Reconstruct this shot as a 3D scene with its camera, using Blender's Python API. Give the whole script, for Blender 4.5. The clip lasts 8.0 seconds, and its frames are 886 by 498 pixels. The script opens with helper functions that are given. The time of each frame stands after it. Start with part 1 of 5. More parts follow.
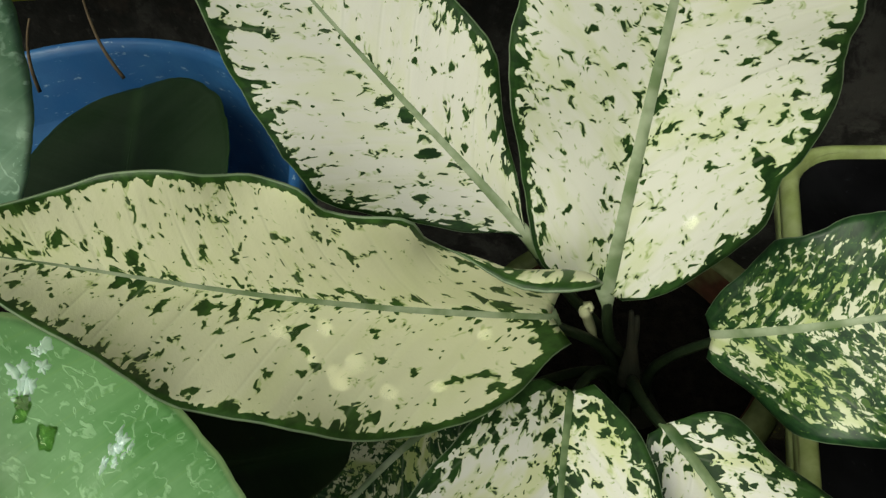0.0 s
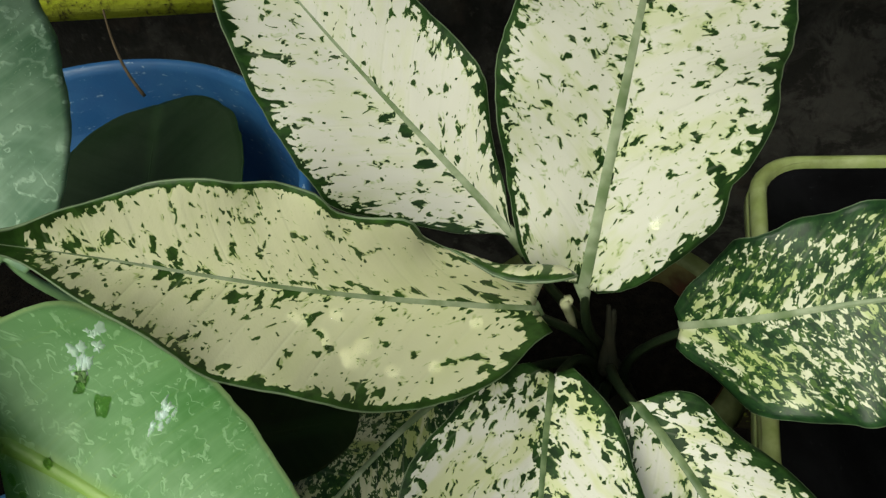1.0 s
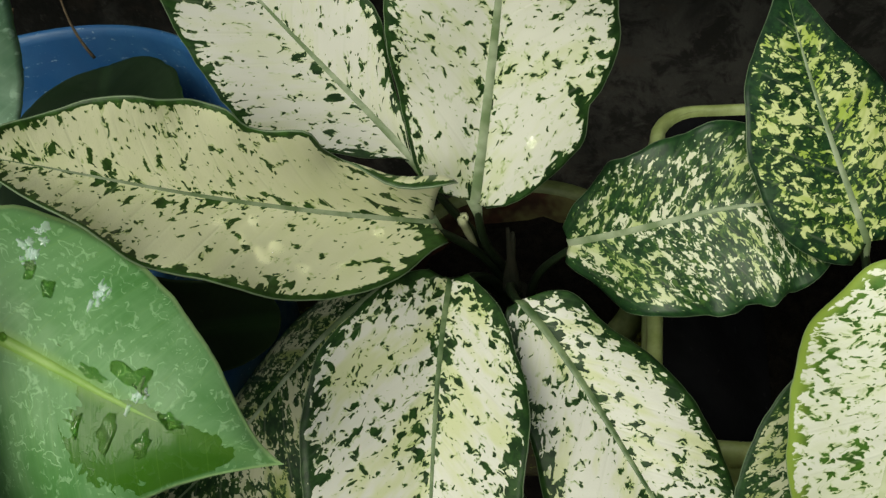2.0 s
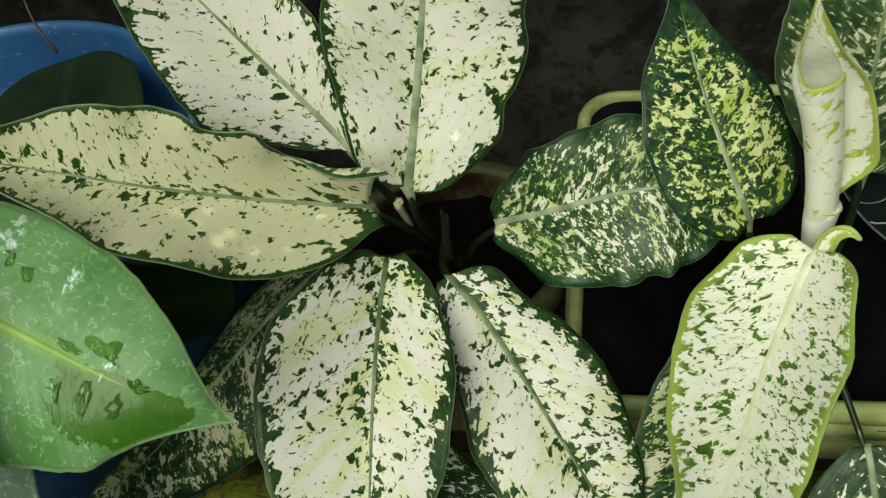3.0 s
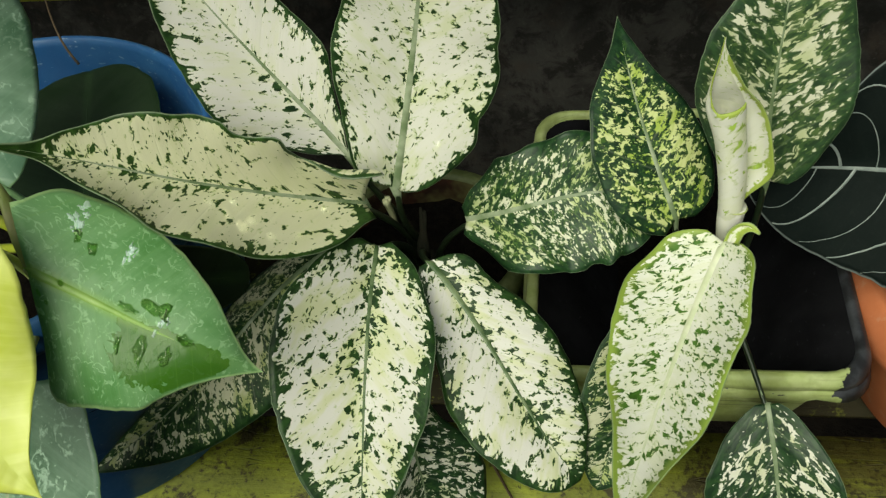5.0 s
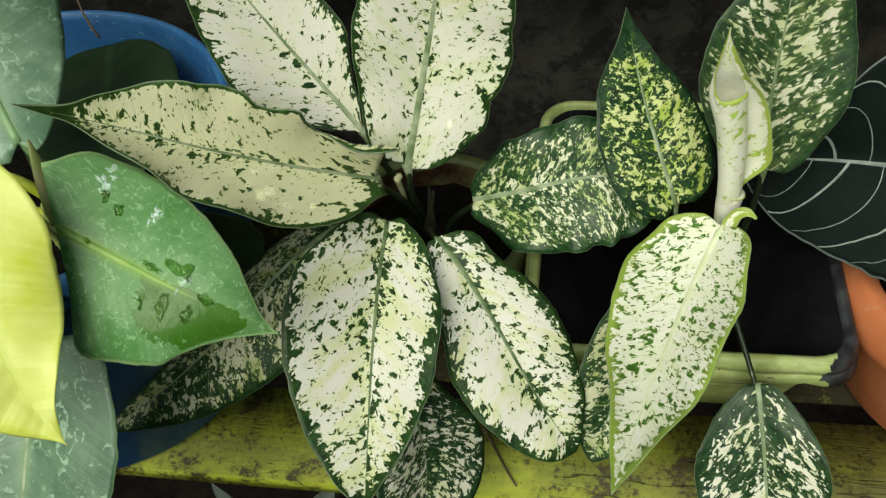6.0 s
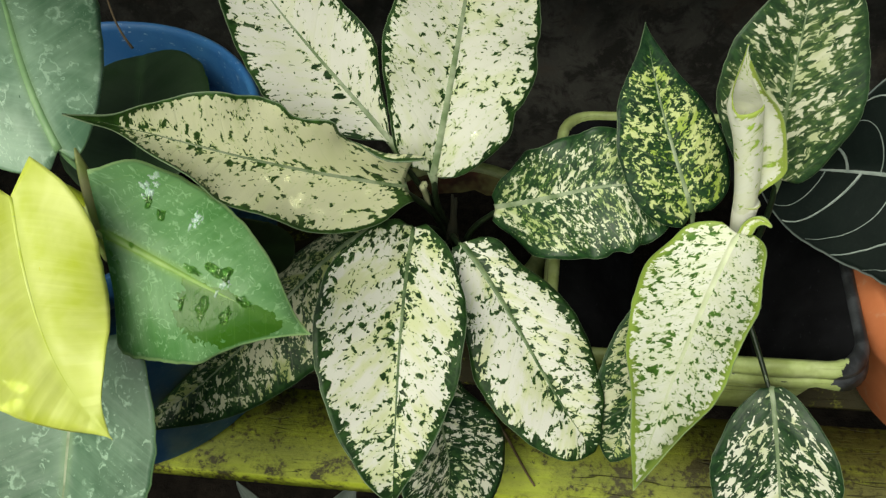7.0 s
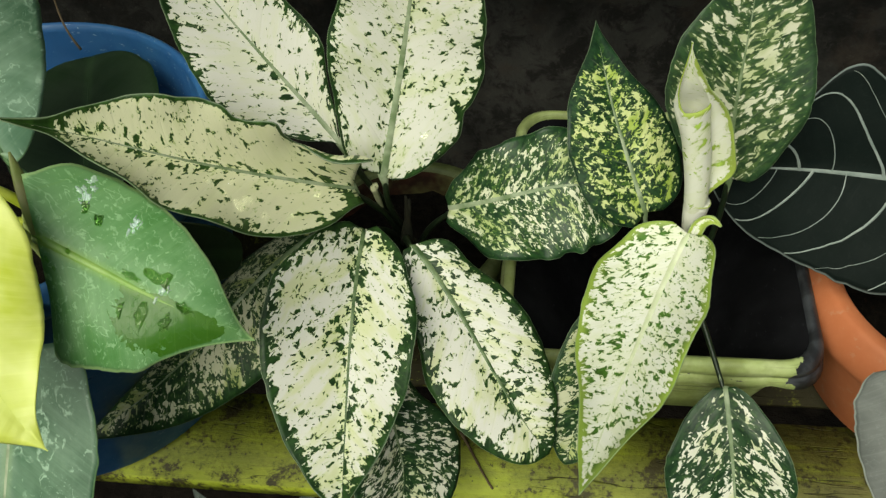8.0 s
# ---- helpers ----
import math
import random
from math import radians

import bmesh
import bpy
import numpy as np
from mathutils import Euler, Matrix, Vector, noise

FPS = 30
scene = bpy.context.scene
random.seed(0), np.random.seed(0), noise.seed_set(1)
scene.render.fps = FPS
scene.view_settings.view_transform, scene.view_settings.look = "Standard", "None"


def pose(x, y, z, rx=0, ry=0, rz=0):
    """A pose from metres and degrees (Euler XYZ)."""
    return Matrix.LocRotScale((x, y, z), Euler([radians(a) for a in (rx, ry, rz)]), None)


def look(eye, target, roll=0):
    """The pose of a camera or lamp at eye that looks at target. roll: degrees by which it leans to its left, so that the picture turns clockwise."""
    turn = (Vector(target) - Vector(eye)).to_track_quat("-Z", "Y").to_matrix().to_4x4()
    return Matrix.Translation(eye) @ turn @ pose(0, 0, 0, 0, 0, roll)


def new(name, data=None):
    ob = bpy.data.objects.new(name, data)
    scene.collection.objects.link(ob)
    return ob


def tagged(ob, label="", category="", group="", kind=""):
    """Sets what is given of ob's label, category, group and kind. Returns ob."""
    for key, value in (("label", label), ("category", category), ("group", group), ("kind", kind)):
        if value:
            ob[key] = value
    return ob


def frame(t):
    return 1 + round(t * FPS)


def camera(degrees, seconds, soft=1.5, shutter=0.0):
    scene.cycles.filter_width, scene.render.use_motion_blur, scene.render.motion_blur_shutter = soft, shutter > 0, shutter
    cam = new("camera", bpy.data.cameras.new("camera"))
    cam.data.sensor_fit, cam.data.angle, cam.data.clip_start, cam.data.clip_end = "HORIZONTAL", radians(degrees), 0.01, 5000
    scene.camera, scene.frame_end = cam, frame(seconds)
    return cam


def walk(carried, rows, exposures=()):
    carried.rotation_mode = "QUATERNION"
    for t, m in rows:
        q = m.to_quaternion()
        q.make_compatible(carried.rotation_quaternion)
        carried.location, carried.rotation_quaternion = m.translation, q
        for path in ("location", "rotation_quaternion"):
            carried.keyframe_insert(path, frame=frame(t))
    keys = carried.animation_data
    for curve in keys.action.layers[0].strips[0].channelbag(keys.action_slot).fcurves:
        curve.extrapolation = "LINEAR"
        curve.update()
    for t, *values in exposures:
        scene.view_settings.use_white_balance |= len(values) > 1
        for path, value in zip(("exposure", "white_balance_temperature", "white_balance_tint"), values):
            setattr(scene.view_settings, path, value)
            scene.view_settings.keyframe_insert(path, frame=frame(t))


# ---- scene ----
cam = camera(52.1, 8.0, soft=1.35)
METRES, EYE, TILT, LEAN, TURN = 0.38, 0.9, -45.7, 10.6, 12.07
ROWS = [
    (0.0, 0.0, 0.0, 0.0, 0.0, 0.0, -0.0),
    (0.5, 0.0057, -0.031, 0.013, 0.44, -0.14, 0.04),
    (1.0, -0.0003, -0.1157, -0.0135, -0.28, 0.73, 0.2),
    (1.5, 0.0189, -0.2539, -0.0894, -0.77, 0.96, 0.38),
    (2.0, 0.0824, -0.2659, -0.1109, -1.77, 0.48, 1.36),
    (3.5, 0.1019, -0.5083, -0.0735, -4.87, -2.16, 2.21),
    (4.0, 0.0781, -0.5814, -0.0659, -5.72, -1.53, 2.2),
    (4.5, 0.0616, -0.6253, -0.0915, -6.46, -0.86, 1.89),
    (6.0, 0.0127, -0.7199, -0.1587, -7.53, -1.1, -0.73),
    (6.5, -0.0067, -0.7371, -0.1582, -7.22, -0.95, -0.96),
    (7.0, -0.027, -0.7715, -0.1599, -7.13, -0.69, -1.07),
    (7.5, 0.0019, -0.7724, -0.1574, -7.88, -0.59, -0.8),
    (8.0, 0.0267, -0.7578, -0.1546, -8.43, -0.71, -0.52),
]
walk(cam, [(t, pose(0, 0, EYE, TILT, LEAN, TURN) @ pose(METRES * x, METRES * y, METRES * z, 90 + pitch, roll, yaw)) for t, x, y, z, yaw, pitch, roll in ROWS], exposures=((0.0, -0.23, 6950, -6), (1.0, -0.17, 6950, -6), (1.5, -0.20, 6950, -6), (2.1, -0.34, 6950, -6), (3.5, -0.14, 6950, -6), (4.5, -0.18, 6950, -6), (6.0, -0.06, 6950, -6), (8.0, -0.07, 6950, -6)))

# ---- light: a bright overcast sky over an open plant stand ----
world = bpy.data.worlds.new("sky")
scene.world = world
world.use_nodes = True
sky = world.node_tree.nodes.new("ShaderNodeTexSky")
sky.sky_type, sky.sun_disc = "NISHITA", False
sky.sun_elevation, sky.sun_rotation = radians(49), radians(196)
sky.air_density, sky.dust_density = 1.0, 4.0
world.node_tree.links.new(sky.outputs[0], world.node_tree.nodes["Background"].inputs[0])
world.node_tree.nodes["Background"].inputs[1].default_value = 0.08
sun = new("sun", bpy.data.lights.new("sun", "SUN"))
sun.data.energy, sun.data.angle, sun.data.color = 3.0, radians(50), (1.0, 0.98, 0.93)
sun.matrix_world = look((-0.30, -1.05, 1.25), (0, 0, 0))


# ---- materials ----
class Net:
    """A node material under construction."""

    def __init__(self, name):
        self.mat = bpy.data.materials.new(name)
        self.mat.use_nodes = True
        self.tree = self.mat.node_tree
        self.shader = self.tree.nodes["Principled BSDF"]

    def put(self, kind, **inputs):
        n = self.tree.nodes.new("ShaderNode" + kind)
        for k, v in inputs.items():
            self.join(v, n.inputs[k.replace("_", " ")])
        return n

    def join(self, value, socket):
        if isinstance(value, bpy.types.NodeSocket):
            self.tree.links.new(value, socket)
        else:
            socket.default_value = value

    def calc(self, op, a, b=0.0, c=0.0, clamp=False):
        n = self.tree.nodes.new("ShaderNodeMath")
        n.operation, n.use_clamp = op, clamp
        for v, s in zip((a, b, c), n.inputs):
            self.join(v, s)
        return n.outputs[0]

    def mix(self, fac, a, b, blend="MIX"):
        n = self.tree.nodes.new("ShaderNodeMix")
        n.data_type, n.blend_type = "RGBA", blend
        self.join(fac, n.inputs[0])
        for v, s in ((a, n.inputs[6]), (b, n.inputs[7])):
            self.join(v if isinstance(v, bpy.types.NodeSocket) else (*v, 1.0), s)
        return n.outputs[2]

    def noise(self, vector, scale, detail=2.0, rough=0.55, warp=0.0):
        return self.put("TexNoise", Vector=vector, Scale=scale, Detail=detail, Roughness=rough, Distortion=warp).outputs[0]

    def ramp(self, value, lo, hi, a=0.0, b=1.0, smooth=True):
        n = self.tree.nodes.new("ShaderNodeMapRange")
        n.interpolation_type = "SMOOTHSTEP" if smooth else "LINEAR"
        for v, s in zip((value, lo, hi, a, b), n.inputs):
            self.join(v, s)
        return n.outputs[0]

    def uv(self, name):
        n = self.tree.nodes.new("ShaderNodeUVMap")
        n.uv_map = name
        return n.outputs[0]

    def split(self, v):
        return self.put("SeparateXYZ", Vector=v).outputs

    def vec(self, x, y, z=0.0):
        return self.put("CombineXYZ", X=x, Y=y, Z=z).outputs[0]

    def chance(self):
        return self.put("ObjectInfo").outputs["Random"]

    def place(self):
        return self.put("TexCoord").outputs["Object"]

    def bump(self, height, strength, distance):
        n = self.put("Bump", Height=height, Strength=strength, Distance=distance)
        self.tree.links.new(n.outputs[0], self.shader.inputs["Normal"])

    def done(self, color, rough, spec=0.5, thin=0.0):
        sh = self.shader
        self.join(color if isinstance(color, bpy.types.NodeSocket) else (*color, 1.0), sh.inputs["Base Color"])
        self.join(rough, sh.inputs["Roughness"])
        sh.inputs["Specular IOR Level"].default_value = spec
        if thin:
            t = self.put("BsdfTranslucent")
            self.join(color if isinstance(color, bpy.types.NodeSocket) else (*color, 1.0), t.inputs[0])
            m = self.tree.nodes.new("ShaderNodeMixShader")
            m.inputs[0].default_value = thin
            self.tree.links.new(sh.outputs[0], m.inputs[1])
            self.tree.links.new(t.outputs[0], m.inputs[2])
            self.tree.links.new(m.outputs[0], self.tree.nodes["Material Output"].inputs[0])
        return self.mat


def leaf_axes(n, slant):
    """Coordinates of a blade: distance across, along, from the midrib, row of the side vein, side, distance to the margin."""
    x, y, _ = n.split(n.uv("metric"))
    edge = n.split(n.uv("rim"))[0]
    ax = n.calc("ABSOLUTE", x)
    row = n.calc("SUBTRACT", y, n.calc("MULTIPLY", ax, slant))
    side = n.calc("SIGN", x)
    return x, y, ax, row, side, edge


def variegated(name, pale, tint, mid, deep, cover, size, margin, aspect=1.7, slant=0.9, ragged=0.7, clump=0.34, spine=0.05, foot=0.0, tip=None, rim=0.20, tinted=0.5, soften=0.075, halo=0.62, rough=0.36, border=None, inverted=False, sheen=0.26, dots=0.17, crisp=0.009):
    """A marbled leaf. Ragged flecks lie along the side veins, dense in clumps, along the midrib and at the margin:
    green flecks on a pale ground or, inverted, pale flecks on a green ground with a plain green margin."""
    n = Net(name)
    _, y, ax, _, side, edge = leaf_axes(n, slant)
    m = n.uv("metric")
    grow = math.sqrt(1 + slant * slant)
    seed = n.calc("ADD", n.calc("MULTIPLY", side, 3.7), n.calc("MULTIPLY", n.chance(), 90.0))
    shift = n.calc("MULTIPLY", seed, 0.02)
    perp = n.calc("DIVIDE", n.calc("SUBTRACT", y, n.calc("MULTIPLY", ax, slant)), grow)
    along = n.calc("DIVIDE", n.calc("ADD", ax, n.calc("MULTIPLY", y, slant)), grow * aspect)
    flat = n.vec(n.calc("ADD", perp, shift), n.calc("ADD", along, shift), 0.0)
    wob = n.put("TexNoise", Vector=flat, Scale=size * 0.8, Detail=1.5, Roughness=0.6).outputs[1]
    wv = n.tree.nodes.new("ShaderNodeVectorMath")
    wv.operation = "MULTIPLY_ADD"
    n.join(wob, wv.inputs[0])
    wv.inputs[1].default_value = (1.3 / size, 1.3 / size, 0.0)
    n.join(flat, wv.inputs[2])
    v = wv.outputs[0]
    big = n.noise(v, size, 0.8, 0.5)
    small = n.noise(v, size * 2.6, 1.5, 0.55)
    patch = n.noise(n.vec(perp, along, seed), size * 0.20, 2.0, 0.6)
    field = n.calc("ADD", n.calc("MULTIPLY", big, 1.0 - ragged * 0.5), n.calc("MULTIPLY", small, ragged * 0.5))
    field = n.calc("ADD", field, n.calc("MULTIPLY", n.calc("SUBTRACT", patch, 0.5), clump))
    specks = n.noise(n.vec(n.calc("ADD", n.split(v)[0], 7.0), n.split(v)[1], 0.0), size * 2.2, 1.0, 0.5)
    specks = n.calc("ADD", specks, n.calc("MULTIPLY", n.calc("SUBTRACT", patch, 0.5), clump))
    field = n.calc("MAXIMUM", field, n.calc("SUBTRACT", specks, 0.085))
    push = -1.0 if inverted else 1.0
    field = n.calc("ADD", field, n.ramp(edge, 0.0, margin, push * rim, 0.0, False))
    field = n.calc("ADD", field, n.ramp(edge, 0.0006, 0.0026, push * 0.25, 0.0))
    field = n.calc("ADD", field, n.ramp(ax, 0.0012, 0.012, push * spine, 0.0))
    field = n.calc("ADD", field, n.ramp(y, 0.0, 0.055, push * foot, 0.0))
    if tip:
        field = n.calc("ADD", field, n.ramp(y, tip[0], tip[1], 0.0, push * 0.20))
    vrow = n.calc("SUBTRACT", y, n.calc("MULTIPLY", ax, 0.95))
    if dots:
        cell = n.put("TexVoronoi", Vector=n.vec(vrow, n.calc("MULTIPLY", ax, 0.75), n.calc("MULTIPLY", seed, 0.01)), Scale=290.0, Randomness=1.0)
        bead = n.calc("MULTIPLY", n.ramp(cell.outputs[0], 0.16, 0.40, dots, 0.0), n.ramp(n.split(cell.outputs[1])[0], 0.25, 0.45))
        near = n.calc("MULTIPLY", n.ramp(edge, 0.0014, 0.0030), n.ramp(edge, margin * 0.6, margin * 1.3, 1.0, 0.15))
        field = n.calc("SUBTRACT", field, n.calc("MULTIPLY", bead, n.calc("MULTIPLY", near, push)))
    body = n.ramp(field, cover - crisp, cover + crisp)
    feather = n.ramp(field, cover - soften, cover + 0.005)
    cloud = n.noise(n.vec(vrow, n.calc("MULTIPLY", ax, 0.6), seed), 60.0, 3.0, 0.6)
    cloud = n.ramp(n.calc("ADD", cloud, n.ramp(ax, 0.0, 0.03, 0.06, 0.0)), 0.46, 0.66)
    lines = n.noise(n.vec(n.calc("MULTIPLY", vrow, 520.0), n.calc("MULTIPLY", ax, 22.0), side), 1.0, 2.0)
    light = n.mix(n.calc("MULTIPLY", cloud, tinted), pale, tint)
    light = n.mix(n.calc("MULTIPLY", n.noise(m, 55.0, 2.0), 0.08), light, tuple(c * 0.75 for c in tint))
    light = n.mix(n.calc("MULTIPLY", n.ramp(lines, 0.50, 0.75), 0.045), light, tuple(c * 0.82 for c in pale))
    tone = n.ramp(n.noise(flat, size * 0.9, 3.0, 0.6), 0.36, 0.68)
    green = n.mix(tone, deep, tuple(c * 1.7 + d for c, d in zip(deep, (0.010, 0.018, 0.002))))
    if inverted:
        under = n.noise(n.vec(n.calc("ADD", n.split(v)[0], 4.0), n.split(v)[1], 0.0), size * 1.1, 2.0, 0.6)
        green = n.mix(n.calc("MULTIPLY", n.ramp(n.calc("ADD", under, n.calc("MULTIPLY", n.calc("SUBTRACT", patch, 0.5), 0.4)), 0.54, 0.60), n.calc("MULTIPLY", n.ramp(edge, 0.003, 0.009), halo * 0.8)), green, mid)
    if border:
        green = n.mix(n.ramp(edge, 0.0012, 0.0085, 0.95, 0.0), green, border)
    if inverted:
        col = n.mix(n.calc("MULTIPLY", feather, halo), green, mid)
        col = n.mix(body, col, light)
    else:
        col = n.mix(n.calc("MULTIPLY", feather, halo), light, mid)
        col = n.mix(body, col, green)
    col = n.mix(n.ramp(edge, 0.0001, 0.0004, 0.55, 0.0), col, (0.30, 0.38, 0.24))
    wave = n.calc("ADD", n.calc("MULTIPLY", vrow, 6.2832 / 0.019), n.calc("MULTIPLY", n.noise(n.vec(n.calc("MULTIPLY", vrow, 30.0), side, seed), 1.0, 1.0), 4.0))
    nerve = n.calc("MULTIPLY", n.ramp(n.calc("ABSOLUTE", n.calc("SINE", n.calc("MULTIPLY", wave, 0.5))), 0.0, 0.20, 1.0, 0.0), n.ramp(edge, 0.002, 0.010))
    col = n.mix(n.calc("MULTIPLY", nerve, 0.09), col, (0.64, 0.66, 0.52))
    swell = n.noise(n.vec(n.calc("MULTIPLY", vrow, 95.0), n.calc("MULTIPLY", ax, 14.0), seed), 1.0, 1.5)
    n.bump(n.calc("ADD", n.calc("SUBTRACT", n.calc("MULTIPLY", swell, 0.65), n.calc("MULTIPLY", nerve, 0.07)), n.calc("ADD", n.calc("MULTIPLY", lines, 0.025), n.calc("MULTIPLY", n.noise(m, 900.0, 2.0), 0.06))), 0.40, 0.0028)
    return n.done(col, n.ramp(n.noise(m, 60.0, 3.0), 0.3, 0.7, rough - 0.04, rough + 0.16), sheen, 0.12)


def smooth_leaf(name, green, bloom, wet, vein, film=0.6, wet_from=2.0, scale_marks=0.5, rough=0.3, edge_tint=None, spec=0.38, edge_wide=0.0014, rib_fade=9.0, sheen=28.0, mark_size=230.0, fold_marks=1.2):
    """A plain waxy leaf: green under a pale dried film with the rims of dried drops, darker where it is wet, with faint curved side veins."""
    n = Net(name)
    x, y, ax, row, side, edge = leaf_axes(n, 0.55)
    m = n.uv("metric")
    cloud = n.noise(m, sheen, 4.0, 0.6, 0.4)
    col = n.mix(n.calc("MULTIPLY", n.ramp(cloud, 0.3, 0.65), film), green, bloom)
    streaks = n.noise(n.vec(n.calc("MULTIPLY", row, 420.0), n.calc("MULTIPLY", ax, 16.0), side), 1.0, 2.0)
    col = n.mix(n.calc("MULTIPLY", n.ramp(streaks, 0.45, 0.75), 0.17), col, tuple(min(1, c * 1.2) for c in bloom))
    wob = n.put("TexNoise", Vector=m, Scale=170.0, Detail=2.0).outputs[1]
    wv = n.tree.nodes.new("ShaderNodeVectorMath")
    wv.operation = "MULTIPLY_ADD"
    n.join(wob, wv.inputs[0])
    wv.inputs[1].default_value = (0.0075, 0.0075, 0.0)
    n.join(m, wv.inputs[2])
    mx, my, _ = n.split(wv.outputs[0])
    rims = 0.0
    for size, bands, seed in ((mark_size, 2.6, 0.0), (mark_size * 2.2, 2.2, 5.0)):
        level = n.calc("MULTIPLY", n.noise(n.vec(n.calc("ADD", mx, seed), n.calc("MULTIPLY", my, 0.8), seed), size, 1.5, 0.5), bands)
        away = n.calc("ABSOLUTE", n.calc("SUBTRACT", n.calc("FRACT", level), 0.5))
        keep = n.ramp(n.noise(n.vec(mx, my, seed + 2.0), size * 0.45, 2.0), 0.40, 0.54)
        rims = n.calc("MAXIMUM", rims, n.calc("MULTIPLY", keep, n.ramp(away, 0.03, 0.10, 1.0, 0.0)))
    grain = n.noise(m, 330.0, 3.0, 0.6)
    rims = n.calc("MULTIPLY", rims, n.ramp(grain, 0.34, 0.56))
    specks = n.calc("MULTIPLY", n.ramp(n.noise(n.vec(mx, my, 9.0), 620.0, 1.0), 0.64, 0.72), n.ramp(n.noise(m, 30.0, 2.0), 0.45, 0.62))
    pale_mark = tuple(min(1, c * 1.4 + 0.12) for c in bloom)
    col = n.mix(n.calc("MULTIPLY", rims, scale_marks * 0.5), col, pale_mark)
    col = n.mix(n.calc("MULTIPLY", specks, scale_marks * 0.5), col, pale_mark)
    zone = n.calc("MULTIPLY", n.ramp(y, wet_from - 0.026, wet_from + 0.008), n.ramp(y, wet_from + 0.046, wet_from + 0.068, 1.0, 0.0))
    zone = n.calc("MULTIPLY", zone, n.calc("MULTIPLY", n.ramp(x, -0.007, 0.002), n.ramp(x, 0.014, 0.040, 1.0, 0.0)))
    soak = n.calc("ADD", n.noise(m, 85.0, 3.5, 0.6, 0.9), n.calc("SUBTRACT", n.calc("MULTIPLY", zone, 0.55), 0.14))
    soaked = n.calc("MULTIPLY", n.ramp(soak, 0.58, 0.605), n.ramp(edge, 0.0015, 0.004))
    col = n.mix(n.calc("MULTIPLY", soaked, 0.9), col, wet)
    line = n.ramp(n.calc("ABSOLUTE", n.calc("SINE", n.calc("MULTIPLY", row, 6.2832 / 0.022))), 0.0, 0.14, 0.12, 0.0)
    col = n.mix(line, col, vein)
    col = n.mix(n.calc("MULTIPLY", n.ramp(ax, 0.0010, 0.0060, 0.70, 0.0), n.ramp(y, rib_fade * 0.45, rib_fade, 1.0, 0.15)), col, vein)
    col = n.mix(n.ramp(edge, edge_wide * 0.3, edge_wide, 0.8, 0.0), col, edge_tint or vein)
    pleat = n.noise(n.vec(n.calc("MULTIPLY", row, 75.0), n.calc("MULTIPLY", ax, 9.0), side), 1.0, 1.0)
    n.bump(n.calc("ADD", n.calc("ADD", n.calc("MULTIPLY", n.noise(m, 90.0, 3.0), 0.5), n.calc("MULTIPLY", pleat, fold_marks)), n.calc("ADD", n.calc("MULTIPLY", rims, 0.25 * min(1.0, scale_marks * 2)), n.calc("MULTIPLY", streaks, 0.22))), 0.30, 0.0016)
    r = n.ramp(n.noise(m, 35.0, 3.0), 0.3, 0.7, rough, rough + 0.22)
    return n.done(col, n.calc("SUBTRACT", r, n.calc("MULTIPLY", soaked, 0.2)), spec, 0.08)


def stalk_skin(name, a, b, rough=0.4):
    n = Net(name)
    c = n.mix(n.ramp(n.noise(n.place(), 70.0, 3.0), 0.35, 0.7), a, b)
    n.bump(n.noise(n.place(), 400.0, 2.0), 0.2, 0.001)
    return n.done(c, rough, 0.4)


